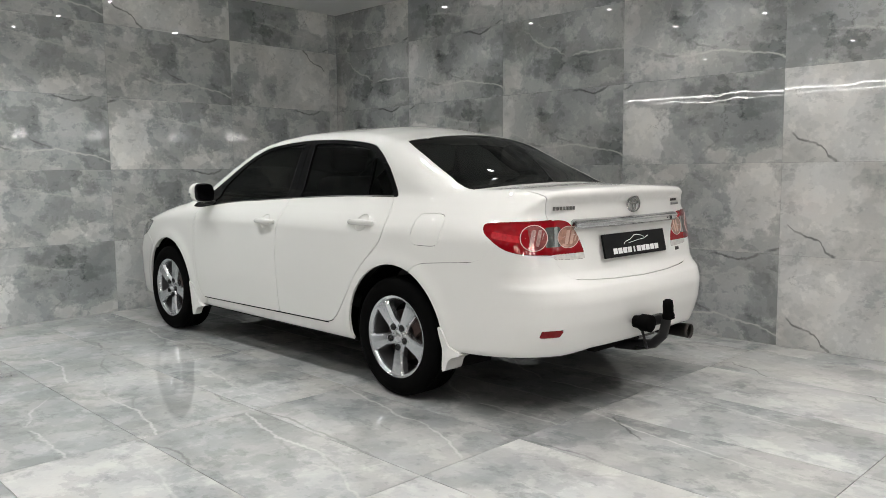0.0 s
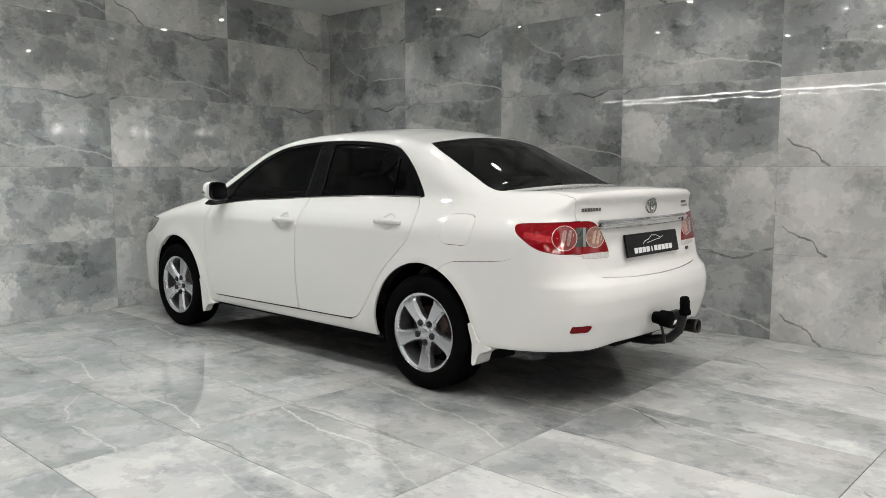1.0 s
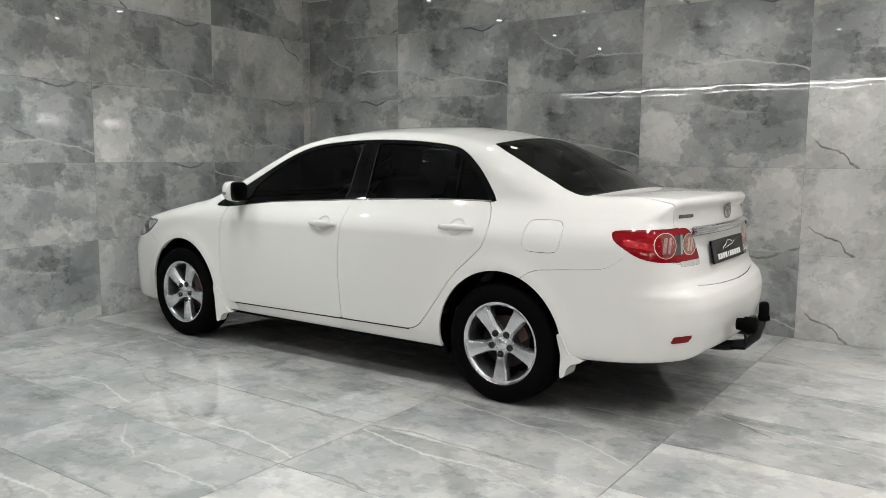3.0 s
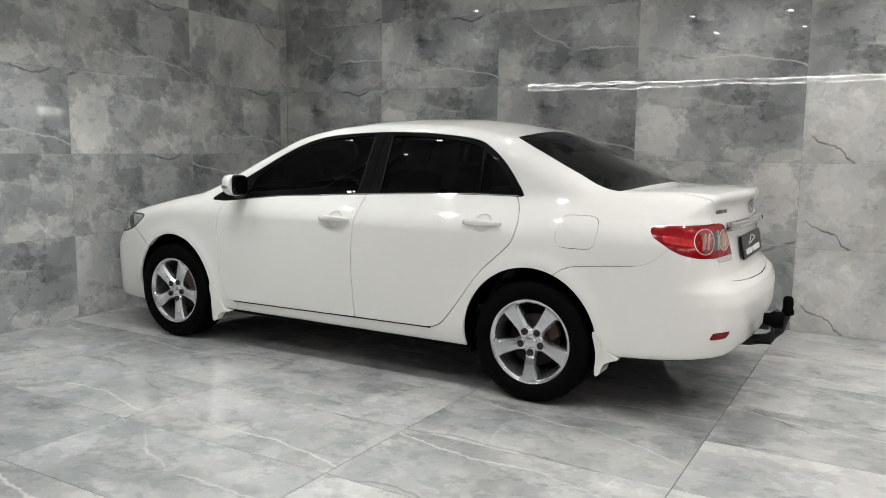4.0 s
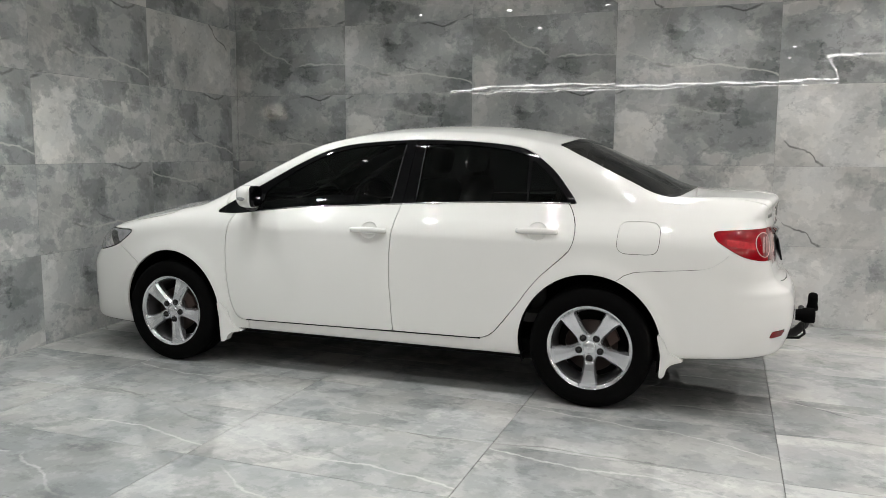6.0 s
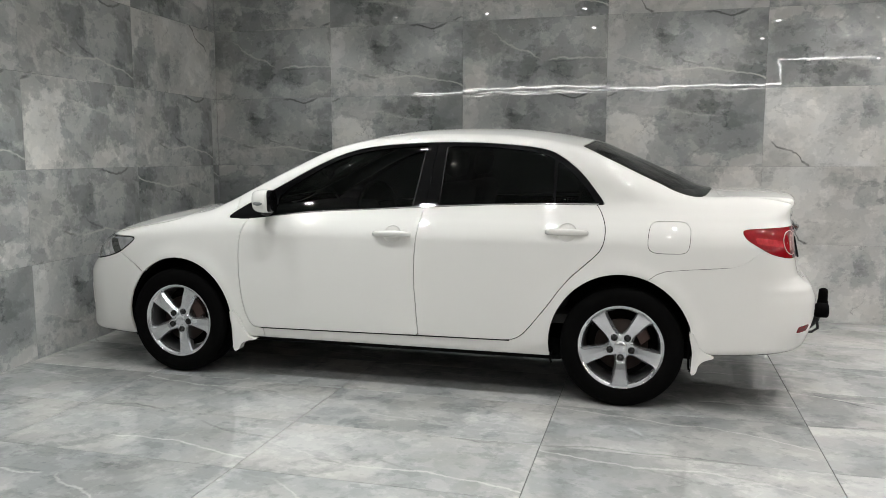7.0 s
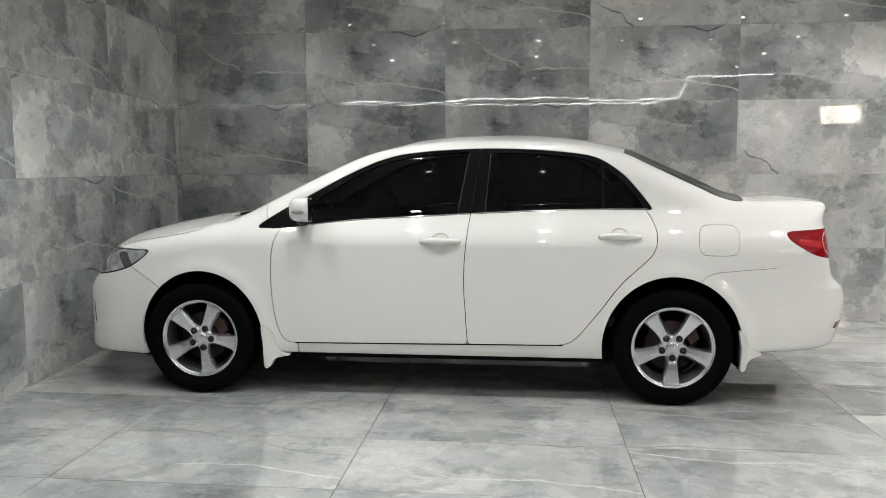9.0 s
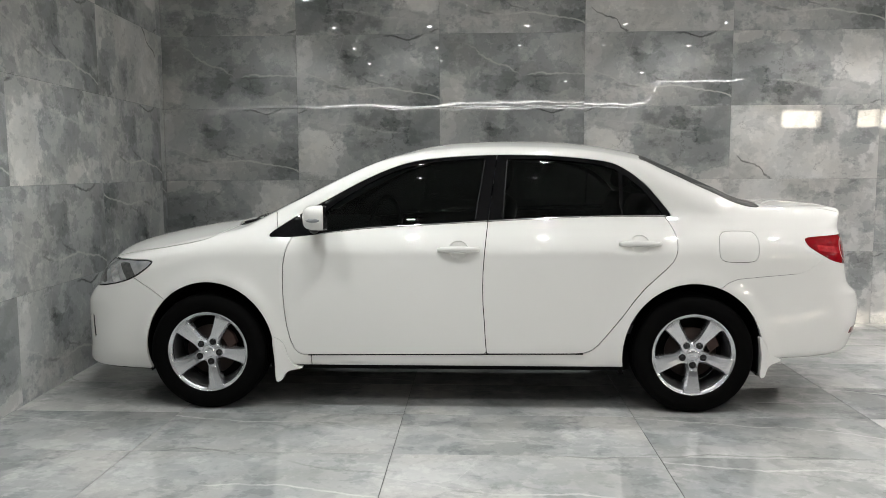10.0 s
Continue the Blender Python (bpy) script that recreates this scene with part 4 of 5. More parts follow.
slot, front_bumper = split(front_bumper, np.minimum(np.minimum(0.014 - np.abs(np.abs(front_bumper.v[:, 1]) - 0.735), 0.066 - np.abs(front_bumper.v[:, 2] - 0.44)), -3.0 - front_bumper.v[:, 0]), 0.0)
pair("bumper_slot", slot, BLACK_PLASTIC, car, "black slot in the bumper", lift=-0.008, back=0.01)
panel("front_bumper", front_bumper, PAINT, car, 0, back=0.016)
pair("fuel_flap", flap, PAINT, car)
panel("underside", belly, UNDER, car, 0, "black coated underside", lift=-0.001)
panel("scuttle", cowl, BLACK_PLASTIC, car, 0, "black plastic scuttle below the windscreen", lift=-0.012)
panel("windscreen", screen, DARK_GLASS, car, 0, "dark windscreen")
panel("rear_window", rear_glass, DARK_GLASS, car, 0, "dark tinted rear window", lift=-0.002)
inner = Sheet(liner.v, liner.n, [f for f in liner.f])
inner, _ = split(inner, np.where(inner.v[:, 2] > 1.02, -1.0, 1.0) * np.abs(inner.v[:, 2] - 1.02), 0.0)
clear = np.full(len(inner.v), -9.0)
for cx, rx, rz in ARCHES:
    r = np.sqrt(((inner.v[:, 0] - cx) / rx) ** 2 + ((np.maximum(inner.v[:, 2], 0) - HUB_Z) / rz) ** 2)
    clear = np.maximum(clear, np.minimum((1.045 - r) * 0.37, np.abs(inner.v[:, 1]) - 0.45))
_, inner = split(inner, clear, 0.0)
panel("inner_shell", inner, UNDER, car, 0, "black inner shell behind the panel joints", lift=-0.011)

# window surround with glass set into it
PANES = {
    "front_door": rounded([(-1.985, 0.972), (-1.975, 1.02), (-1.955, 1.080), (-1.765, 1.203), (-1.578, 1.291), (-1.393, 1.333), (-1.20, 1.349), (-1.094, 1.352), (-1.10, 1.30), (-1.150, 1.035), (-1.158, 1.018), (-1.30, 1.012), (-1.65, 0.992)], 4),
    "rear_door": rounded([(-1.000, 1.028), (-0.992, 1.15), (-0.980, 1.33), (-0.972, 1.350), (-0.85, 1.351), (-0.695, 1.344), (-0.50, 1.321), (-0.388, 1.289), (-0.378, 1.26), (-0.376, 1.10), (-0.378, 1.047), (-0.5, 1.045), (-0.8, 1.035)], 4),
    "quarter": rounded([(-0.356, 1.047), (-0.357, 1.16), (-0.359, 1.262), (-0.345, 1.262), (-0.273, 1.202), (-0.200, 1.123), (-0.152, 1.055), (-0.165, 1.048), (-0.26, 1.047)], 4),
}
frames = side_glass
for name, outline in PANES.items():
    glass, frames = split(frames, on_side(frames, outline), 0.0)
    owner = door_parts["front_door" if name == "front_door" else "rear_door"]
    for k, side in enumerate((-1, 1)):
        panel("window_glass", glass, DARK_GLASS, owner[k], side, "dark tinted window glass", back=0.004, lift=-0.006)
PILLAR = [(-1.082, 0.9), (-1.082, 1.02), (-1.030, 1.39), (-1.0, 1.5), (-3.0, 1.5), (-3.0, 0.9)]
frame_f, frame_r = split(frames, within(frames.v[:, 0], frames.v[:, 2], PILLAR), 0.0015)
for name, sheet in (("front_door", frame_f), ("rear_door", frame_r)):
    for k, side in enumerate((-1, 1)):
        panel("window_surround", sheet, BLACK_GLOSS, door_parts[name][k], side, "gloss black window surround", back=0.014)


# ---- wheels ----
def spoke_mesh():
    """One alloy spoke along +z: a flat face with bevelled flanks, wider to one side where it meets the rim."""
    stations = [(0.030, 0.030, 0.030, 0.001), (0.058, 0.030, 0.030, 0.001), (0.074, 0.0265, 0.0265, 0.003), (0.090, 0.0255, 0.0260, 0.007), (0.120, 0.0285, 0.0300, 0.011), (0.150, 0.0320, 0.0335, 0.0135), (0.175, 0.0350, 0.0370, 0.015), (0.190, 0.0375, 0.0430, 0.0155), (0.199, 0.0400, 0.0530, 0.0152), (0.2065, 0.0440, 0.0640, 0.0145)]
    verts, faces = [], []
    for r, left, right, out in stations:
        y, left, right = -out, left * 1.13, right * 1.13
        row = [(-left - 0.004, y + 0.045), (-left - 0.002, y + 0.013), (-left + 0.0045, y), (0.0, y - 0.0008), (right - 0.011, y), (right + 0.001, y + 0.017), (right + 0.004, y + 0.045)]
        verts += [(x, yy, r) for x, yy in row]
    n = 7
    for i in range(len(stations) - 1):
        for k in range(n - 1):
            a = i * n + k
            faces.append((a, a + 1, a + n + 1, a + n))
    return mesh_of("spoke", verts, faces, ALLOY, smooth=False)


def tread_tyre():
    w = 0.100
    prof = [(0.203, -w * 0.86), (0.210, -w * 0.93), (0.222, -w * 0.985), (0.240, -w * 1.03), (0.262, -w * 1.06), (0.282, -w * 1.045), (0.298, -w * 0.98), (0.308, -w * 0.90), (0.3135, -w * 0.80)]
    for c in (-0.52, -0.17, 0.17, 0.52):
        prof += [(0.3155, (c - 0.05) * w), (0.308, (c - 0.045) * w), (0.308, (c + 0.045) * w), (0.3155, (c + 0.05) * w)]
    prof += [(r, -h) for r, h in prof[8::-1]]
    return lathe("tyre", prof, RUBBER, 72)


def rim_mesh():
    return lathe("rim", [(0.2205, -0.084), (0.2230, -0.092), (0.2210, -0.0970), (0.2165, -0.0965), (0.2100, -0.0930), (0.2030, -0.0900), (0.1985, -0.0830), (0.1965, -0.0700)], ALLOY, 72)


def barrel_mesh():
    return lathe("barrel", [(0.1970, -0.071), (0.1955, -0.060), (0.190, -0.02), (0.185, 0.05), (0.200, 0.09), (0.216, 0.095)], BARREL, 72)


def build_wheel(turn):
    """A wheel with its middle at the origin, its outside towards -y."""
    w = bpy.data.objects.new("wheel", None)
    scene.collection.objects.link(w)
    part("tyre", tread_tyre(), w, "black rubber tyre")
    part("rim", rim_mesh(), w, "silver alloy rim")
    part("barrel", barrel_mesh(), w, "dark inner rim barrel")
    face = -0.078
    sp = spoke_mesh()
    for k in range(5):
        part("spoke", sp, w, "silver alloy spoke", m=Matrix.Rotation(math.radians(turn + 72 * k), 4, "Y") @ Matrix.Translation((0, face, 0)))
    part("hub", lathe("hub", [(0.0, face - 0.004), (0.026, face - 0.004), (0.0285, face - 0.002), (0.030, face + 0.004), (0.058, face + 0.006), (0.064, face + 0.012), (0.064, face + 0.05)], ALLOY, 40), w)
    part("hub_cap", lathe("hub_cap", [(0.0, face - 0.0105), (0.020, face - 0.010), (0.031, face - 0.0075), (0.0345, face - 0.001)], ALLOY, 28), w, "round silver hub cap")
    for wide, high in ((0.017, 0.0115), (0.0065, 0.0105), (0.0125, 0.0045)):
        loop = [(wide * math.cos(math.pi * k / 12), face - 0.0105, high * math.sin(math.pi * k / 12) + (0.004 if high < 0.008 else 0.0)) for k in range(25)]
        part("cap_emblem", tube("cap_emblem", loop, 0.0013, CHROME, 6), w, "fine oval emblem")
    nut = lathe("wheel_nut", [(0.0, -0.0065), (0.0065, -0.006), (0.0095, -0.004), (0.0105, 0.001), (0.0165, 0.001), (0.0175, -0.0022), (0.0185, 0.002)], NUT, 16)
    for k in range(5):
        a = math.radians(turn + 72 * k)
        part("wheel_nut", nut, w, "dark wheel nut", m=Matrix.Translation((0.0575 * math.sin(a), face - 0.0045, 0.0575 * math.cos(a))))
    part("brake_disc", lathe("brake_disc", [(0.05, -0.035), (0.062, -0.036), (0.064, -0.026), (0.135, -0.025), (0.137, -0.02), (0.135, -0.01), (0.06, -0.01)], DISC, 48), w, "worn steel brake disc")
    cal = slab("caliper", [(0.085, -0.055), (0.145, -0.05), (0.155, 0.0), (0.145, 0.05), (0.085, 0.055), (0.092, 0.0)], 0.03, RUST, 0.006)
    part("caliper", cal, w, "rusty brake caliper", m=Matrix.Translation((0, -0.018, 0)) @ Matrix.Rotation(math.radians(-35), 4, "Y"))
    part("backing_plate", lathe("backing_plate", [(0.0, 0.02), (0.17, 0.02), (0.175, 0.03)], UNDER, 32), w)
    part("valve", tube("valve", [(0.0, -0.07, -0.188), (0.0, -0.088, -0.184)], 0.0035, BLACK_PLASTIC, 8), w)
    return w


WHEEL_Y = 0.752
rear_wheel = build_wheel(180)
rear_wheel.parent = car
front_wheel = build_wheel(25)
front_wheel.parent = car
for src, x in ((rear_wheel, 0.0), (front_wheel, -2.6)):
    src.matrix_basis = Matrix.Translation((x, -WHEEL_Y, HUB_Z))
    copy_thing(src, Matrix.Translation((x, WHEEL_Y, HUB_Z)) @ Matrix.Rotation(math.pi, 4, "Z"))

# wheel wells and underbody
for cx, rx, rz in ARCHES:
    for side in (-1, 1):
        verts, faces = [], []
        for i in range(33):
            a = math.pi * (1.10 - 1.20 * i / 32)
            for y, k in ((0.795, 1.0), (0.785, 1.04), (0.50, 1.06)):
                verts.append((cx + rx * k * math.cos(a), side * y, HUB_Z + rz * k * math.sin(a)))
        for i in range(32):
            faces += [(3 * i, 3 * i + 1, 3 * i + 4, 3 * i + 3), (3 * i + 1, 3 * i + 2, 3 * i + 5, 3 * i + 4)]
        faces.append(tuple(3 * i + 2 for i in range(33)))
        part("wheel_arch_liner", mesh_of("wheel_arch_liner", verts, faces, UNDER), car, "black wheel arch liner")
part("underbody", box_mesh("underbody", (2.0, 1.44, 0.12), UNDER, 0.03, at=(-1.3, 0, 0.25)), car, "black underbody")
part("underbody", box_mesh("underbody", (0.45, 1.0, 0.2), UNDER, 0.04, at=(-3.1, 0, 0.30)), car, "black underbody")
part("underbody", box_mesh("underbody", (0.55, 1.1, 0.18), UNDER, 0.04, at=(0.52, 0, 0.37)), car, "black underbody")
part("axle_beam", tube("axle_beam", [(0.02, -0.6, 0.30), (0.02, 0.6, 0.30)], 0.04, UNDER), car)
part("silencer", box_mesh("silencer", (0.3, 0.5, 0.15), EXHAUST, 0.05, at=(0.62, 0.25, 0.30)), car, "dull steel exhaust silencer")


# ---- flank details ----
def flank(x, z, out=0.0):
    """A place on the left flank."""
    return Vector((x, -float(half_width(np.array(x), np.array(z))) - out, z))


def both(name, me, parents, label=""):
    """The same piece on the left, and mirrored on the right."""
    part(name, me, parents[0], label)
    flip = me.copy()
    flip.transform(Matrix.Scale(-1, 4, (0, 1, 0)))
    flip.flip_normals()
    part(name, flip, parents[1], label)


BELT = curve((-2.20, 0.938), (-2.10, 0.941), (-1.735, 0.980), (-1.426, 0.997), (-1.088, 1.016), (-0.663, 1.035), (-0.363, 1.042), (-0.12, 1.043))


def belt_strip(x0, x1):
    verts, faces = [], []
    n = 40
    for i in range(n + 1):
        x = x0 + (x1 - x0) * i / n
        z = float(BELT(x))
        for dz, out in ((0.0005, 0.0), (0.001, 0.003), (0.0035, 0.0042), (0.006, 0.003), (0.0065, 0.0)):
            verts.append(flank(x, z + dz, out))
    for i in range(n):
        for k in range(4):
            faces.append((5 * i + k, 5 * i + k + 1, 5 * i + k + 6, 5 * i + k + 5))
    return mesh_of("belt_strip", verts, faces, CHROME)


both("belt_strip", belt_strip(-2.02, -1.087), door_parts["front_door"], "thin chrome strip")
both("belt_strip", belt_strip(-1.080, -0.135), door_parts["rear_door"], "thin chrome strip")


TRIM = shade("satin_grey_trim", (0.025, 0.025, 0.028), 0.22, spec=0.5, grain=0.1)
for key, ends in (("front_door", ((-1.153, 1.026), (-1.098, 1.345))), ("rear_door", ((-1.004, 1.036), (-0.976, 1.346)))):
    (xa, za), (xb, zb) = ends
    rod = [flank(xa + (xb - xa) * k / 8, za + (zb - za) * k / 8, 0.001) for k in range(9)]
    both("pillar_strip", tube("pillar_strip", rod, 0.0032, TRIM, 8), door_parts[key], "satin grey pillar strip")


def sill_seal():
    """A black strip laid over the gap under the doors to give its shade."""
    verts, faces = [], []
    n = 50
    for i in range(n + 1):
        x = -2.05 + 1.47 * i / n
        z = 0.3035 + 0.0145 * min((x + 2.05) / 1.4, 1)
        for dz, out in ((-0.0045, -0.003), (-0.003, 0.003), (0.002, 0.003), (0.0035, -0.003)):
            verts.append(flank(x, z + dz, out))
    for i in range(n):
        for k in range(3):
            faces.append((4 * i + k, 4 * i + k + 1, 4 * i + k + 5, 4 * i + k + 4))
    return mesh_of("sill_seal", verts, faces, UNDER)


both("sill_seal", sill_seal(), (car, car), "thin black strip for the shaded gap under the doors")


def pull(cx, cz):
    """A white pull handle standing off the door over a scooped cup."""
    pts, rad = [], []
    for i in range(17):
        s = i / 16
        x = cx - 0.106 + 0.212 * s
        lift = 0.012 + 0.026 * math.sin(math.pi * s) ** 0.55
        pts.append(flank(x, cz + 0.004 * math.sin(math.pi * s), lift - 0.012))
        rad.append(0.0085 + 0.0065 * math.sin(math.pi * min(max(s, 0.04), 0.96)) ** 0.5)
    return tube("handle", pts, rad, PAINT, 12, squash=1.15)


def cup(cx, cz):
    """The rounded hollow behind a handle: a shallow raised ring round a sunk bowl."""
    verts, faces = [], []
    rings = [(1.0, 0.0), (0.95, -0.0035), (0.85, -0.0065), (0.6, -0.0085), (0.3, -0.0092), (0.02, -0.0093)]
    for k, out in rings:
        for i in range(40):
            a = 2 * math.pi * i / 40
            verts.append(flank(cx + 0.052 * k * math.cos(a), cz + 0.046 * k * math.sin(a), out))
    for r in range(len(rings) - 1):
        for i in range(40):
            j = (i + 1) % 40
            faces.append((r * 40 + i, r * 40 + j, r * 40 + 40 + j, r * 40 + 40 + i))
    return mesh_of("handle_cup", verts, faces, PAINT)


for key, cx, cz in [(key, *at) for key, at in CUPS.items()]:
    both("handle", pull(cx, cz), door_parts[key], "white pull handle")
    both("handle_cup", cup(cx, cz), door_parts[key])


def mirror_meshes():
    """A door mirror: rounded white shell with black base and foot, and a turn signal."""
    verts, faces = [], []
    n, m = 26, 14
    cx, cy, cz = -1.955, -0.893, 1.044
    for i in range(m + 1):
        th = math.pi * i / m
        for k in range(n):
            a = 2 * math.pi * k / n
            ca, sa = math.cos(a), math.sin(a)
            ex = abs(ca) ** 0.86 * math.copysign(1, ca)
            ez = abs(sa) ** 0.86 * math.copysign(1, sa)
            f = -math.cos(th)
            ry = (1 - abs(f) ** 2.2) ** (1 / 2.2) if abs(f) < 1 else 0.0
            rz = (1 - abs(f) ** 3.6) ** (1 / 3.6) if abs(f) < 1 else 0.0
            depth = 0.102 if f < 0 else 0.010
            y = cy + 0.088 * ry * ex
            verts.append((cx + f * depth - 0.22 * (y - cy), y, cz + 0.066 * rz * ez - 0.008 * ex * ry))
    for i in range(m):
        for k in range(n):
            j = (k + 1) % n
            faces.append((i * n + k, i * n + j, (i + 1) * n + j, (i + 1) * n + k))
    return verts, faces


mv, mf = mirror_meshes()
both("mirror_shell", mesh_of("mirror_shell", mv, mf, PAINT), door_parts["front_door"], "white door mirror shell")
signal = tube("turn_signal", [(-2.028, -0.944, 1.034), (-2.012, -0.955, 1.034), (-1.990, -0.966, 1.034), (-1.966, -0.974, 1.035), (-1.950, -0.977, 1.036)], [0.003, 0.010, 0.0125, 0.010, 0.003], HEAD_LENS, 12, squash=0.95)
both("turn_signal", signal, door_parts["front_door"], "clear turn signal lens")
oval = []
for k in range(36):
    ca, sa = math.cos(2 * math.pi * k / 36), math.sin(2 * math.pi * k / 36)
    oval.append((0.078 * abs(ca) ** 0.6 * math.copysign(1, ca), 0.064 * abs(sa) ** 0.6 * math.copysign(1, sa) - 0.006 * ca))
glass_board = slab("mirror_glass", oval, 0.022, BLACK_GLOSS, 0.008)
glass_board.transform(Matrix.Translation((-1.953, -0.882, 1.044)) @ Matrix.Rotation(math.radians(102.4), 4, "Z"))
both("mirror_glass", glass_board, door_parts["front_door"], "dark mirror glass")
both("mirror_foot", tube("mirror_foot", [(-2.02, -0.76, 0.968), (-2.015, -0.81, 0.972), (-2.0, -0.86, 0.978), (-1.985, -0.905, 0.984)], [0.026, 0.024, 0.022, 0.012], BLACK_PLASTIC, 10, squash=0.7), door_parts["front_door"], "black plastic mirror foot")


def flap_mesh(outline, rows=8, thick=0.006, curl=0.0, deep=0.045):
    """A flat guard that follows the flank where it starts and hangs straight below it."""
    base_x = min(p[0] for p in outline)
    verts, n = [], len(outline)
    for out in (-deep, thick):
        for x, z in outline:
            p = flank(x, max(z, 0.30), 0.004 + out)
            verts.append((x, p.y - curl * max(0.3 - z, 0), z))
    faces = [tuple(range(n))[::-1], tuple(range(n, 2 * n))]
    faces += [(k, (k + 1) % n, n + (k + 1) % n, n + k) for k in range(n)]
    return mesh_of("mud_flap", verts, faces, PAINT, smooth=False)


FLAP_F = rounded([(-2.238, 0.392), (-2.205, 0.392), (-2.178, 0.36), (-2.157, 0.29), (-2.13, 0.247), (-2.085, 0.232), (-2.15, 0.218), (-2.18, 0.195), (-2.193, 0.168), (-2.225, 0.163), (-2.232, 0.26)], 3)
FLAP_R = rounded([(0.335, 0.410), (0.360, 0.405), (0.375, 0.37), (0.395, 0.325), (0.46, 0.290), (0.41, 0.268), (0.385, 0.245), (0.372, 0.205), (0.348, 0.203), (0.352, 0.31)], 3)
both("mud_flap", flap_mesh(FLAP_F), (car, car), "white painted mud flap")
both("mud_flap", flap_mesh(FLAP_R, deep=0.11), (car, car), "white painted mud flap")
both("rubber_flap", box_mesh("rubber_flap", (0.008, 0.085, 0.24), RUBBER, 0.003, at=(0.338, -0.785, 0.335)), (car, car), "black rubber flap")

# ---- lamps ----
for side in (-1, 1):
    lamp = bpy.data.objects.new("tail_lamp", None)
    scene.collection.objects.link(lamp)
    lamp.parent = car
    lamp["label"] = "red tail lamp with clear reversing lens"
    panel("lens", tail_outer, RED_LENS, lamp, side, "glossy red lens", lift=0.001)
    qq, ww = round_corner(tail_outer), tail_outer.v[:, 2]
    _, rim_band = split(tail_outer, np.where(ww > 0.90, within(qq, ww, OUTER) - 0.010, within(qq, ww, OUTER) - 0.003), 0.0)
    panel("lens_border", rim_band, RED_DARK, lamp, side, "dark red border", back=0.003, lift=0.0016)
    streak, _ = split(tail_outer, np.minimum(0.016 - np.abs(ww - 0.872 + 0.10 * (qq - 0.72)), np.minimum(qq - 0.635, 0.825 - qq)), 0.0)
    panel("reflector_band", streak, RED_GLOW, lamp, side, "bright red reflector band", back=0.003, lift=0.0014)
    strip_low, upper = split(tail_inner, 0.787 - tail_inner.v[:, 2], 0.0)
    panel("lens", upper, RED_LENS, lamp, side, "red lens", lift=0.001)
    panel("reversing_lens", strip_low, WHITE_LENS, lamp, side, "white lower lens", lift=0.001)
    for sheet, cq, cz, r, mat in ((tail_outer, 0.905, 0.868, 0.060, RED_BOWL), (tail_inner, 1.150, 0.864, 0.052, CLEAR_LENS)):
        qq = round_corner(sheet)
        dist = np.sqrt(((qq - cq) / 1.55) ** 2 + (sheet.v[:, 2] - cz) ** 2)
        ring, inside = split(sheet, dist - r * 0.955, 0.0)
        ring, _ = split(ring, r - np.sqrt(((round_corner(ring) - cq) / 1.55) ** 2 + (ring.v[:, 2] - cz) ** 2), 0.0)
        panel("lamp_ring", ring, LAMP_RING, lamp, side, "pale ring", back=0.003, lift=0.0028)
        panel("lamp_bowl", inside, mat, lamp, side, "round lamp bowl", back=0.003, lift=0.0018)
        across, up = (round_corner(inside) - cq) / 1.55, inside.v[:, 2] - cz
        dd = np.sqrt(across ** 2 + up ** 2)
        if r > 0.055:
            shade_side, _ = split(inside, np.minimum(-0.36 * r - across - 0.12 * up, r * 0.93 - dd), 0.0)
            panel("bowl_side", shade_side, RED_LENS, lamp, side, "red side of the bowl", back=0.002, lift=0.0022)
        for place, half, low, high in ((-0.10, 0.16, -0.62, 0.62), (0.34, 0.14, -0.66, 0.66), (0.68, 0.07, -0.40, 0.45)):
            facet, _ = split(inside, np.minimum(half * r - np.abs(across - place * r - 0.2 * up), np.minimum(up - low * r, high * r - up)), 0.0)
            if len(facet.f):
                panel("reflector_facet", facet, RED_FACET if r > 0.055 else CLEAR_FACET, lamp, side, "pale reflector facet", back=0.001, lift=0.0023)
        beam, _ = split(inside, np.minimum(0.035 * r - np.abs(up - 0.12 * r - 0.15 * across), r * 0.7 - np.abs(across)), 0.0)
        panel("bulb_shield", beam, LAMP_RING, lamp, side, "pale bulb shield", back=0.001, lift=0.0026)
    qq = round_corner(tail_outer)
    clear, _ = split(tail_outer, np.minimum(qq - 0.982, np.minimum(tail_outer.v[:, 2] - 0.822, 0.914 - tail_outer.v[:, 2])), 0.0)
    panel("clear_lens", clear, SMOKE_LENS, lamp, side, "smoky clear lens", back=0.003, lift=0.0016)
    clear, _ = split(upper, np.minimum(1.094 - round_corner(upper), np.minimum(upper.v[:, 2] - 0.822, 0.914 - upper.v[:, 2])), 0.0)
    panel("clear_lens", clear, SMOKE_LENS, lamp, side, "smoky clear lens", back=0.003, lift=0.0016)
    fin, _ = split(clear, 0.011 - np.abs(round_corner(clear) - 1.058), 0.0)
    panel("lamp_fin", fin, FIN, lamp, side, "pale upright fin", back=0.003, lift=0.0024)
    head = bpy.data.objects.new("headlamp", None)
    scene.collection.objects.link(head)
    head.parent = car
    panel("lens", headlamp, HEAD_LENS, head, side, "clear headlamp lens")
    edge = within(headlamp.v[:, 0], headlamp.v[:, 2], rounded(HEAD, 4))
    _, rim_band = split(headlamp, edge - 0.005, 0.0)
    panel("lamp_border", rim_band, BLACK_GLOSS, head, side, "black border", back=0.003, lift=0.001)
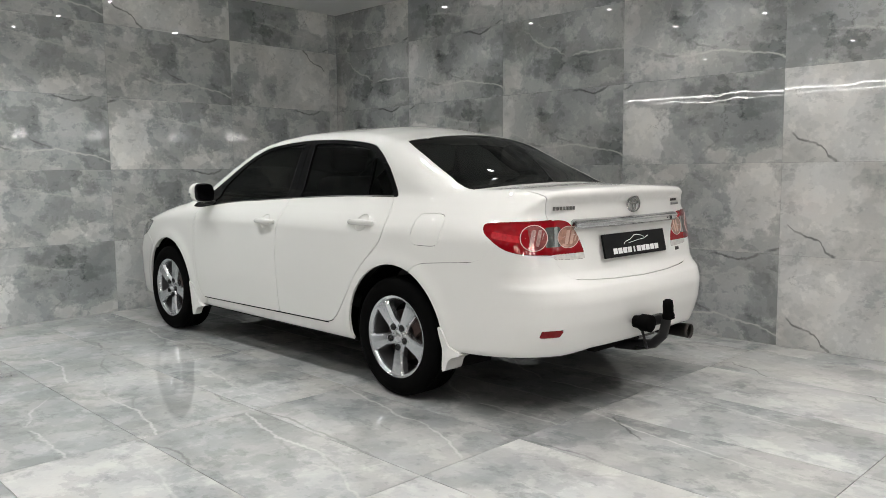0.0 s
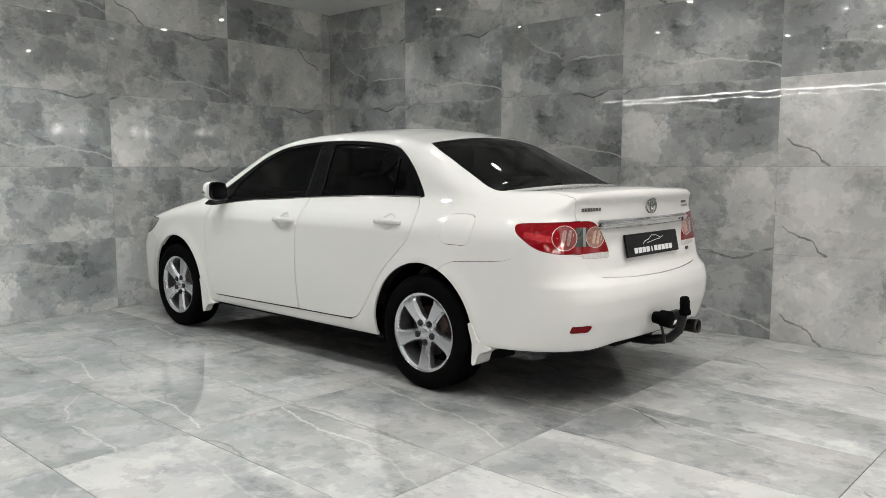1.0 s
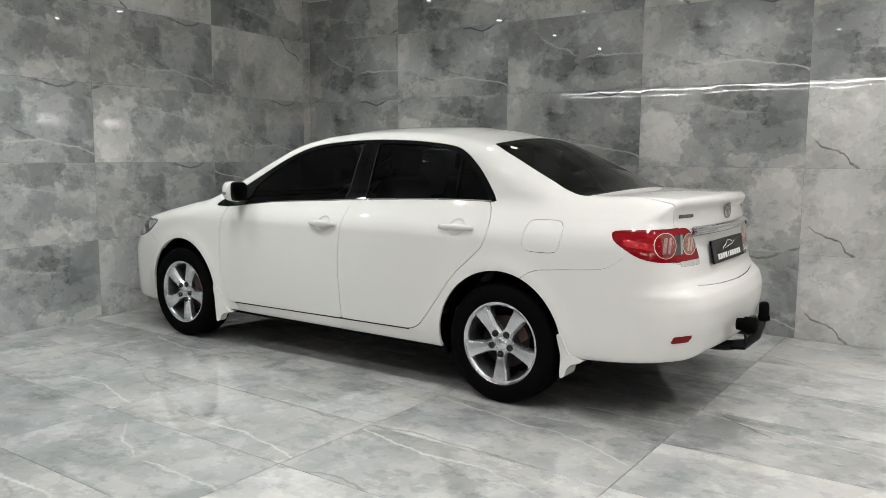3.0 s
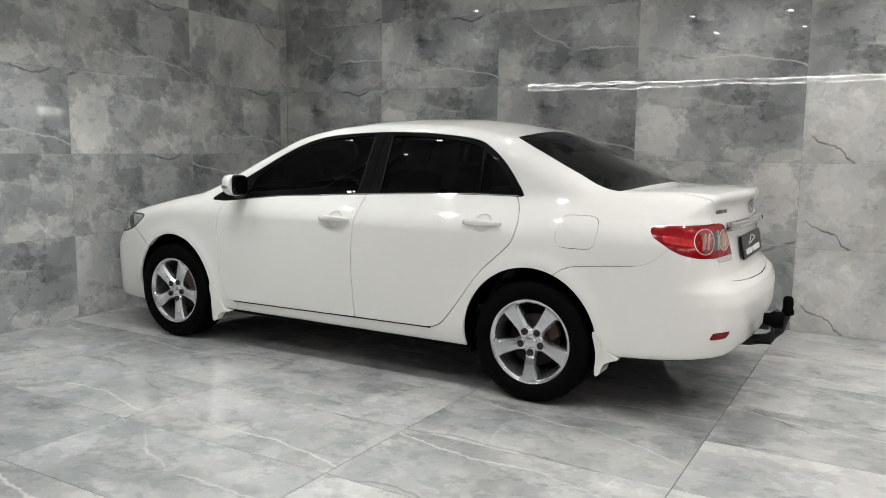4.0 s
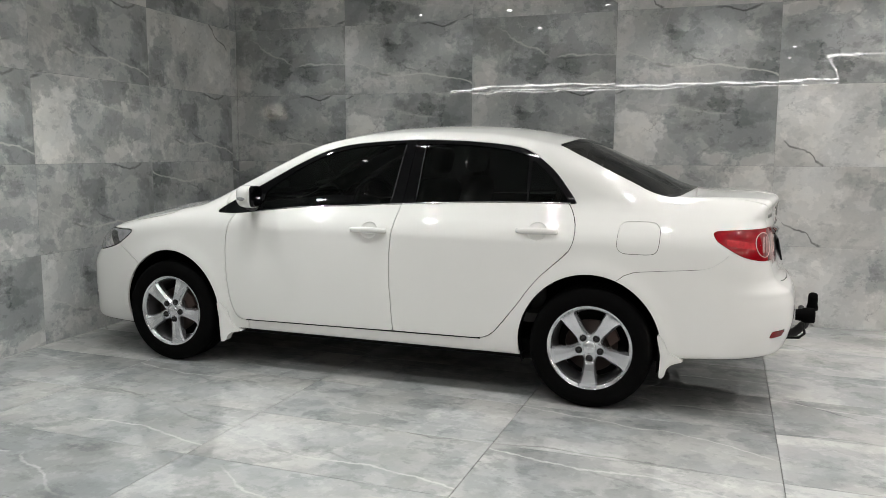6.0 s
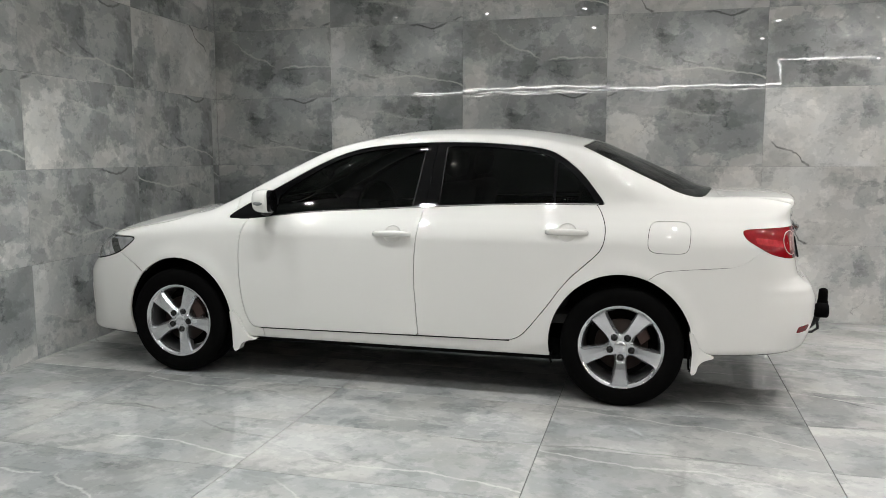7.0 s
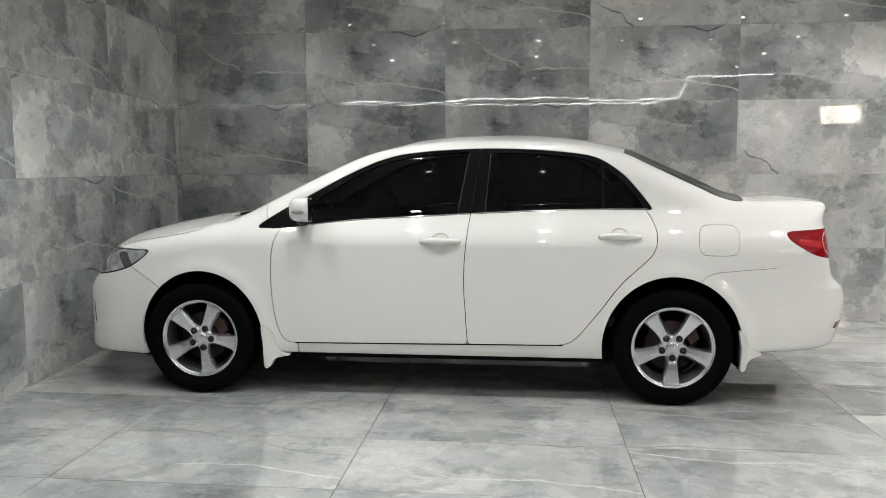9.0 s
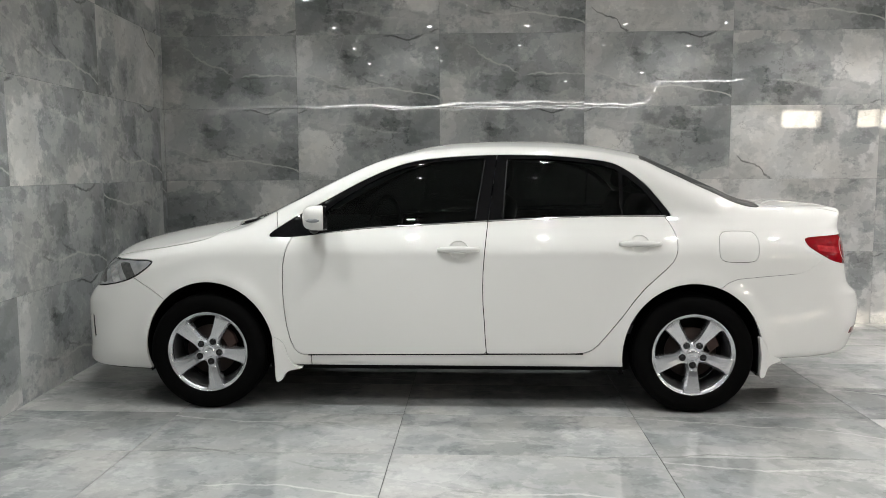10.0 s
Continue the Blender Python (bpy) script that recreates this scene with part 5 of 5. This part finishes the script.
    for bx, wide, lean, tone, name in ((-3.03, 0.060, 0.55, SMOKE_LENS, "reflector_facet"), (-3.12, 0.050, 0.40, CHROME, "reflector_facet"), (-3.22, 0.075, 0.30, SMOKE_LENS, "reflector_facet")):
        hx, hz = headlamp.v[:, 0], headlamp.v[:, 2]
        facet, _ = split(headlamp, np.minimum(wide / 2 - np.abs(hx - bx + lean * (hz - 0.74)), np.minimum(0.792 - hz - 0.10 * (hx + 3.0), hz - 0.685)), 0.0)
        panel(name, facet, tone, head, side, "bright reflector facet" if tone is CHROME else "grey reflector facet", back=0.003, lift=0.0006)


def tail_x(y, z):
    """Where the tail's face lies at a height."""
    xs = np.linspace(0.4, 1.1, 700)
    p = np.stack([xs, np.full(700, y), np.full(700, z)], -1)
    return float(xs[np.argmax(form(p) > 0)])


def on_tail(y, z, out=0.0):
    return Vector((tail_x(y, z) + out, y, z))


def tail_patch(name, outline, mat, out, thick=0.003, lean=0.0):
    """A thin plate that follows the tail: outline in y, z."""
    n = len(outline)
    verts = [on_tail(y, z, out) for y, z in outline] + [on_tail(y, z, out + thick) for y, z in outline]
    faces = [tuple(range(n)), tuple(range(n, 2 * n))[::-1]]
    faces += [(k, n + k, n + (k + 1) % n, (k + 1) % n) for k in range(n)]
    bm = bmesh.new()
    vs = [bm.verts.new(v) for v in verts]
    for f in faces:
        bm.faces.new([vs[a] for a in f])
    return from_bm(name, bm, mat, smooth=False)


# chrome bar across the lid: a swept rounded section
verts, faces = [], []
NB = 48
for i in range(NB + 1):
    y = -0.478 + 0.956 * i / NB
    k = min(1.0, (0.478 - abs(y)) / 0.05 + 0.7)
    for a in range(9):
        s = -1 + 2 * a / 8
        verts.append(on_tail(y * (1 + 0.016 * s), 0.921 + 0.025 * k * s, 0.002 + 0.026 * k * (1 - s * s) ** 0.5 + 0.006 * (s > 0)))
for i in range(NB):
    for a in range(8):
        faces.append((9 * i + a, 9 * i + a + 1, 9 * i + a + 10, 9 * i + a + 9))
faces += [tuple(range(9)), tuple(range(9 * NB + 8, 9 * NB - 1, -1))]
part("chrome_bar", mesh_of("chrome_bar", verts, faces, CHROME), boot_lid, "chrome bar over the plate")
part("lock", lathe("lock", [(0.0, 0.0), (0.010, 0.0), (0.011, -0.003)], BLACK_PLASTIC, 16), boot_lid, m=Matrix.Translation(on_tail(0.36, 0.918, 0.034)) @ Matrix.Rotation(math.pi / 2, 4, "Z"))

def ring_plate(name, cy, cz, ry, rz, width, mat, out):
    verts, faces = [], []
    n = 36
    for i in range(n):
        a = 2 * math.pi * i / n
        for k, h in ((1.0, 0.0), (0.96, 0.005), (1 - width, 0.005), (1 - width - 0.03, 0.0)):
            verts.append(on_tail(cy + ry * k * math.cos(a), cz + rz * k * math.sin(a), out + h))
    for i in range(n):
        j = (i + 1) % n
        for k in range(3):
            faces.append((4 * i + k, 4 * i + k + 1, 4 * j + k + 1, 4 * j + k))
    return mesh_of(name, verts, faces, mat)


emblem = bpy.data.objects.new("emblem", None)
scene.collection.objects.link(emblem)
emblem.parent = car
emblem["label"] = "oval chrome emblem on the boot lid"
part("outer_ring", ring_plate("outer_ring", 0.0, 1.003, 0.062, 0.042, 0.15, EMBLEM, 0.006), emblem)
part("inner_ring", ring_plate("inner_ring", 0.0, 1.019, 0.047, 0.019, 0.26, EMBLEM, 0.007), emblem)
part("inner_ring", ring_plate("inner_ring", 0.0, 1.000, 0.018, 0.037, 0.42, EMBLEM, 0.007), emblem)


def bars(name, y0, y1, zc, h, count, mat, parent, label, out=0.002, thick=0.003, fill=0.72):
    """Writing that is not spelled out: a row of plain bars."""
    step = (y1 - y0) / count
    for i in range(count):
        a = y0 + step * i
        part(name, tail_patch(name, [(a, zc - h / 2), (a + step * fill, zc - h / 2), (a + step * fill, zc + h / 2), (a, zc + h / 2)], mat, out, thick), parent, label)


bars("badge_bar", -0.585, -0.44, 0.999, 0.017, 7, EMBLEM, boot_lid, "chrome badge bar")
bars("badge_bar", 0.445, 0.535, 1.010, 0.013, 3, EXHAUST, boot_lid, "chrome badge bar", fill=0.86)
bars("badge_bar", 0.445, 0.56, 0.988, 0.013, 4, CHROME, boot_lid, "chrome badge bar", fill=0.86)
bars("badge_bar", 0.45, 0.50, 0.742, 0.018, 2, EXHAUST, boot_lid, "dark badge bar")

plate = bpy.data.objects.new("dealer_plate", None)
scene.collection.objects.link(plate)
plate.parent = car
plate["label"] = "black plate with white bars below the chrome bar"
tilt = Matrix.Translation((0.902, 0.0, 0.804)) @ Matrix.Rotation(math.pi / 2, 4, "Z") @ Matrix.Rotation(math.radians(-12), 4, "X") @ Matrix.Diagonal((1.11, 1.0, 1.05, 1.0))
part("plate_board", box_mesh("plate_board", (0.52, 0.010, 0.114), PLATE_BLACK, 0.004), plate, m=tilt)
for i in range(10):
    part("plate_bar", box_mesh("plate_bar", (0.032 if i != 4 else 0.012, 0.002, 0.027), PLATE_WHITE, at=(-0.175 + 0.0385 * i + (0.01 if i > 4 else 0.012) * 0, -0.005, -0.028)), plate, "white bar", m=tilt)
outline = [(-0.10, -0.002, 0.0), (-0.085, -0.002, 0.012), (-0.04, -0.002, 0.022), (-0.005, -0.002, 0.040), (0.04, -0.002, 0.038), (0.075, -0.002, 0.026)]
part("plate_line", tube("plate_line", [(x, -0.005, z) for x, _, z in outline], 0.002, PLATE_WHITE, 6), plate, "thin white curved line", m=tilt)
part("plate_line", tube("plate_line", [(-0.06, -0.005, 0.004), (0.02, -0.005, 0.014), (0.07, -0.005, 0.018), (0.11, -0.005, 0.030)], 0.0018, PLATE_WHITE, 6), plate, "thin white curved line", m=tilt)

# wiper on the scuttle
part("wiper", tube("wiper", [(-2.51, -0.40, 0.990), (-2.45, -0.36, 1.004), (-2.48, -0.2, 1.010), (-2.50, 0.1, 1.014)], [0.008, 0.007, 0.006, 0.005], BLACK_PLASTIC, 8), car, "black wiper arm")

# tow bar, exhaust
tow = bpy.data.objects.new("tow_bar", None)
scene.collection.objects.link(tow)
tow.parent = car
tow["label"] = "black steel tow bar with covered ball"
part("tow_neck", tube("tow_neck", [(0.80, 0, 0.27), (0.92, 0, 0.275), (1.02, 0, 0.30), (1.07, 0, 0.35), (1.09, -0.01, 0.41), (1.10, -0.015, 0.46)], [0.030, 0.028, 0.026, 0.025, 0.024, 0.023], BLACK_PLASTIC, 14), tow)
part("ball_cover", lathe("ball_cover", [(0.0, 0.060), (0.016, 0.058), (0.024, 0.050), (0.027, 0.02), (0.026, -0.015), (0.031, -0.035), (0.031, -0.055), (0.018, -0.062)], RUBBER, 24), tow, "black rubber ball cover", m=Matrix.Translation((1.105, -0.015, 0.487)) @ Matrix.Rotation(math.radians(96), 4, "X") @ Matrix.Diagonal((0.98, 0.84, 0.98, 1)))
part("cross_plate", box_mesh("cross_plate", (0.03, 0.18, 0.055), BLACK_PLASTIC, 0.01, at=(1.05, -0.07, 0.43)), tow)
part("socket", lathe("socket", [(0.0, -0.045), (0.036, -0.045), (0.042, -0.04), (0.042, 0.01), (0.034, 0.02), (0.03, 0.05)], RUBBER, 24), tow, "black round wiring socket", m=Matrix.Translation((1.060, -0.165, 0.435)) @ Matrix.Rotation(math.pi / 2, 4, "Z"))
part("cable", tube("cable", [(1.05, -0.16, 0.39), (1.06, -0.15, 0.33), (1.04, -0.10, 0.295), (0.96, -0.06, 0.28)], 0.008, BLACK_PLASTIC, 8), tow)
part("cross_tube", box_mesh("cross_tube", (0.06, 0.42, 0.05), UNDER, 0.01, at=(0.80, -0.03, 0.285)), tow)
part("exhaust_pipe", lathe("exhaust_pipe", [(0.036, 0.35), (0.038, 0.10), (0.041, 0.02), (0.042, 0.0), (0.0385, 0.0), (0.037, 0.02), (0.034, 0.2)], EXHAUST, 24), car, "dull steel exhaust tip", m=Matrix.Translation((0.955, 0.50, 0.277)) @ Matrix.Rotation(math.radians(92), 4, "Z"))
# black disc inside the pipe stands for the darkness of its bore
part("exhaust_flange", lathe("exhaust_flange", [(0.0295, 0.19), (0.0, 0.19)], UNDER, 20), car, m=Matrix.Translation((0.955, 0.50, 0.277)) @ Matrix.Rotation(math.radians(92), 4, "Z"))

# ---- cabin behind the dark glass ----
def seat(x, y):
    s = bpy.data.objects.new("seat", None)
    scene.collection.objects.link(s)
    s.parent = car
    m = Matrix.Translation((x, y, 0.52))
    part("seat_cushion", box_mesh("seat_cushion", (0.50, 0.48, 0.16), SEAT, 0.06, smooth=True), s, m=m)
    part("seat_back", box_mesh("seat_back", (0.14, 0.46, 0.60), SEAT, 0.06, at=(0, 0, 0.30), smooth=True), s, m=m @ Matrix.Translation((0.22, 0, 0.05)) @ Matrix.Rotation(math.radians(16), 4, "Y"))
    part("head_rest", box_mesh("head_rest", (0.09, 0.26, 0.16), SEAT, 0.04, at=(0, 0, 0.70), smooth=True), s, m=m @ Matrix.Translation((0.22, 0, 0.05)) @ Matrix.Rotation(math.radians(12), 4, "Y"))


for x, y in ((-1.35, -0.36), (-1.35, 0.36), (-0.55, -0.36), (-0.55, 0.36)):
    seat(x, y)
part("dashboard", box_mesh("dashboard", (0.45, 1.30, 0.16), CABIN, 0.06, at=(-2.05, 0, 0.90), smooth=True), car, "dark grey dashboard")
part("parcel_shelf", box_mesh("parcel_shelf", (0.5, 1.16, 0.04), CABIN, 0.01, at=(0.12, 0, 1.02)), car)
part("cabin_floor", box_mesh("cabin_floor", (2.4, 1.4, 0.05), CABIN, at=(-1.0, 0, 0.42)), car)
part("steering_wheel", lathe("steering_wheel", [(0.185 + 0.014 * math.cos(a * math.pi / 5), 0.014 * math.sin(a * math.pi / 5)) for a in range(10)], CABIN, 32, close=True), car, m=Matrix.Translation((-1.76, 0.36, 0.93)) @ Matrix.Rotation(math.radians(65), 4, "Z") @ Matrix.Rotation(0, 4, "X"))


# ---- tiles of walls and floor ----
rows = [0.0, 0.608, 1.213, 1.818, 2.423, CEIL_Z]
north_joints = [0.0] + [k * TILE_W + 1.15 for k in range(0, 8)]


# faces: v vein, w double vein, x block, c crack, on the floor also s scratch, k streak, b branch; capitals laid upside down; rows from the floor up, columns from the corner
LETTERS = {"v": "vein", "w": "double", "x": "block", "c": "crack", "s": "scratch", "k": "streak", "b": "branch"}
NORTH = ("vxvvcxvx", "XvwXcXwv", "vxvxcvxv", "wvwvXvcw", "XXvcvxvc")
WEST = ("cvxvwcxv", "VvxwvXcx", "vxvXwvxw", "CvxvXwvx", "XcvXwvcv")


def pick_face(letter, seed):
    return LETTERS[letter.lower()], "vwxcskb".index(letter.lower()) + 1 + seed, letter.isupper()


def pick_north(i, j):
    return pick_face(NORTH[j][min(i, 7)], (i * 3 + j * 5) % 2 * 6)


def pick_west(i, j):
    k = len(west_joints) - 2 - i
    return pick_face(WEST[j][max(k - 1, 0) % 8], (k * 3 + j * 7) % 2 * 6)


tile_wall(wall_north, (CORNER[0], BACK_Y + 0.01), (1, 0), north_joints, rows, WALL_STONES, pick_north)
start = Vector(CORNER) + left_dir * left_len + Vector((left_dir.y, -left_dir.x)) * 0.01
west_joints = [0.0] + [left_len - 0.11 - TILE_W * k for k in range(4, -1, -1)] + [left_len]
tile_wall(wall_west, start, -left_dir, west_joints, rows, WALL_STONES, pick_west)

floor_tiles = {}
FX, FY, FW, FH = 0.893, -1.497, 1.212, 0.587
LAID = {(1, 1): "s", (1, 0): "X", (1, -1): "c", (1, -2): "v", (0, 1): "w", (0, 0): "k", (0, -1): "V", (0, -2): "x", (-1, 0): "X", (-1, -1): "v", (-1, -2): "w", (-2, -1): "b", (-2, -2): "W", (-2, 0): "V", (-1, -3): "V", (-2, -3): "w", (2, 1): "c", (2, 0): "x", (1, 2): "x", (1, 3): "C", (2, 2): "V", (2, 3): "x", (0, -3): "w", (1, -3): "v", (1, -4): "w", (0, -4): "W"}
for i in range(-4, 9):
    for j in range(-18, 6):
        x0, y0 = FX + FW * (i - 1), FY + FH * j
        if x0 > EAST_X or y0 > BACK_Y:
            continue
        h = min(FH, BACK_Y - y0)
        kind, seed, turned = pick_face(LAID.get((i, j)) or "vxwcVXwx"[(i * 3 + j * 5 + i * j) % 8], 20 + (i * 7 + j * 4) % 3 * 6)
        key = (kind, seed, turned, round(h, 3))
        if key not in floor_tiles:
            floor_tiles[key] = tile_mesh("tile", FW, h, FLOOR_STONES[kind], seed, joint=0.0015, turned=turned)
        part("tile", floor_tiles[key], floor, m=Matrix.Translation((x0, y0, -0.01)) @ Matrix.Rotation(-math.pi / 2, 4, "X"))
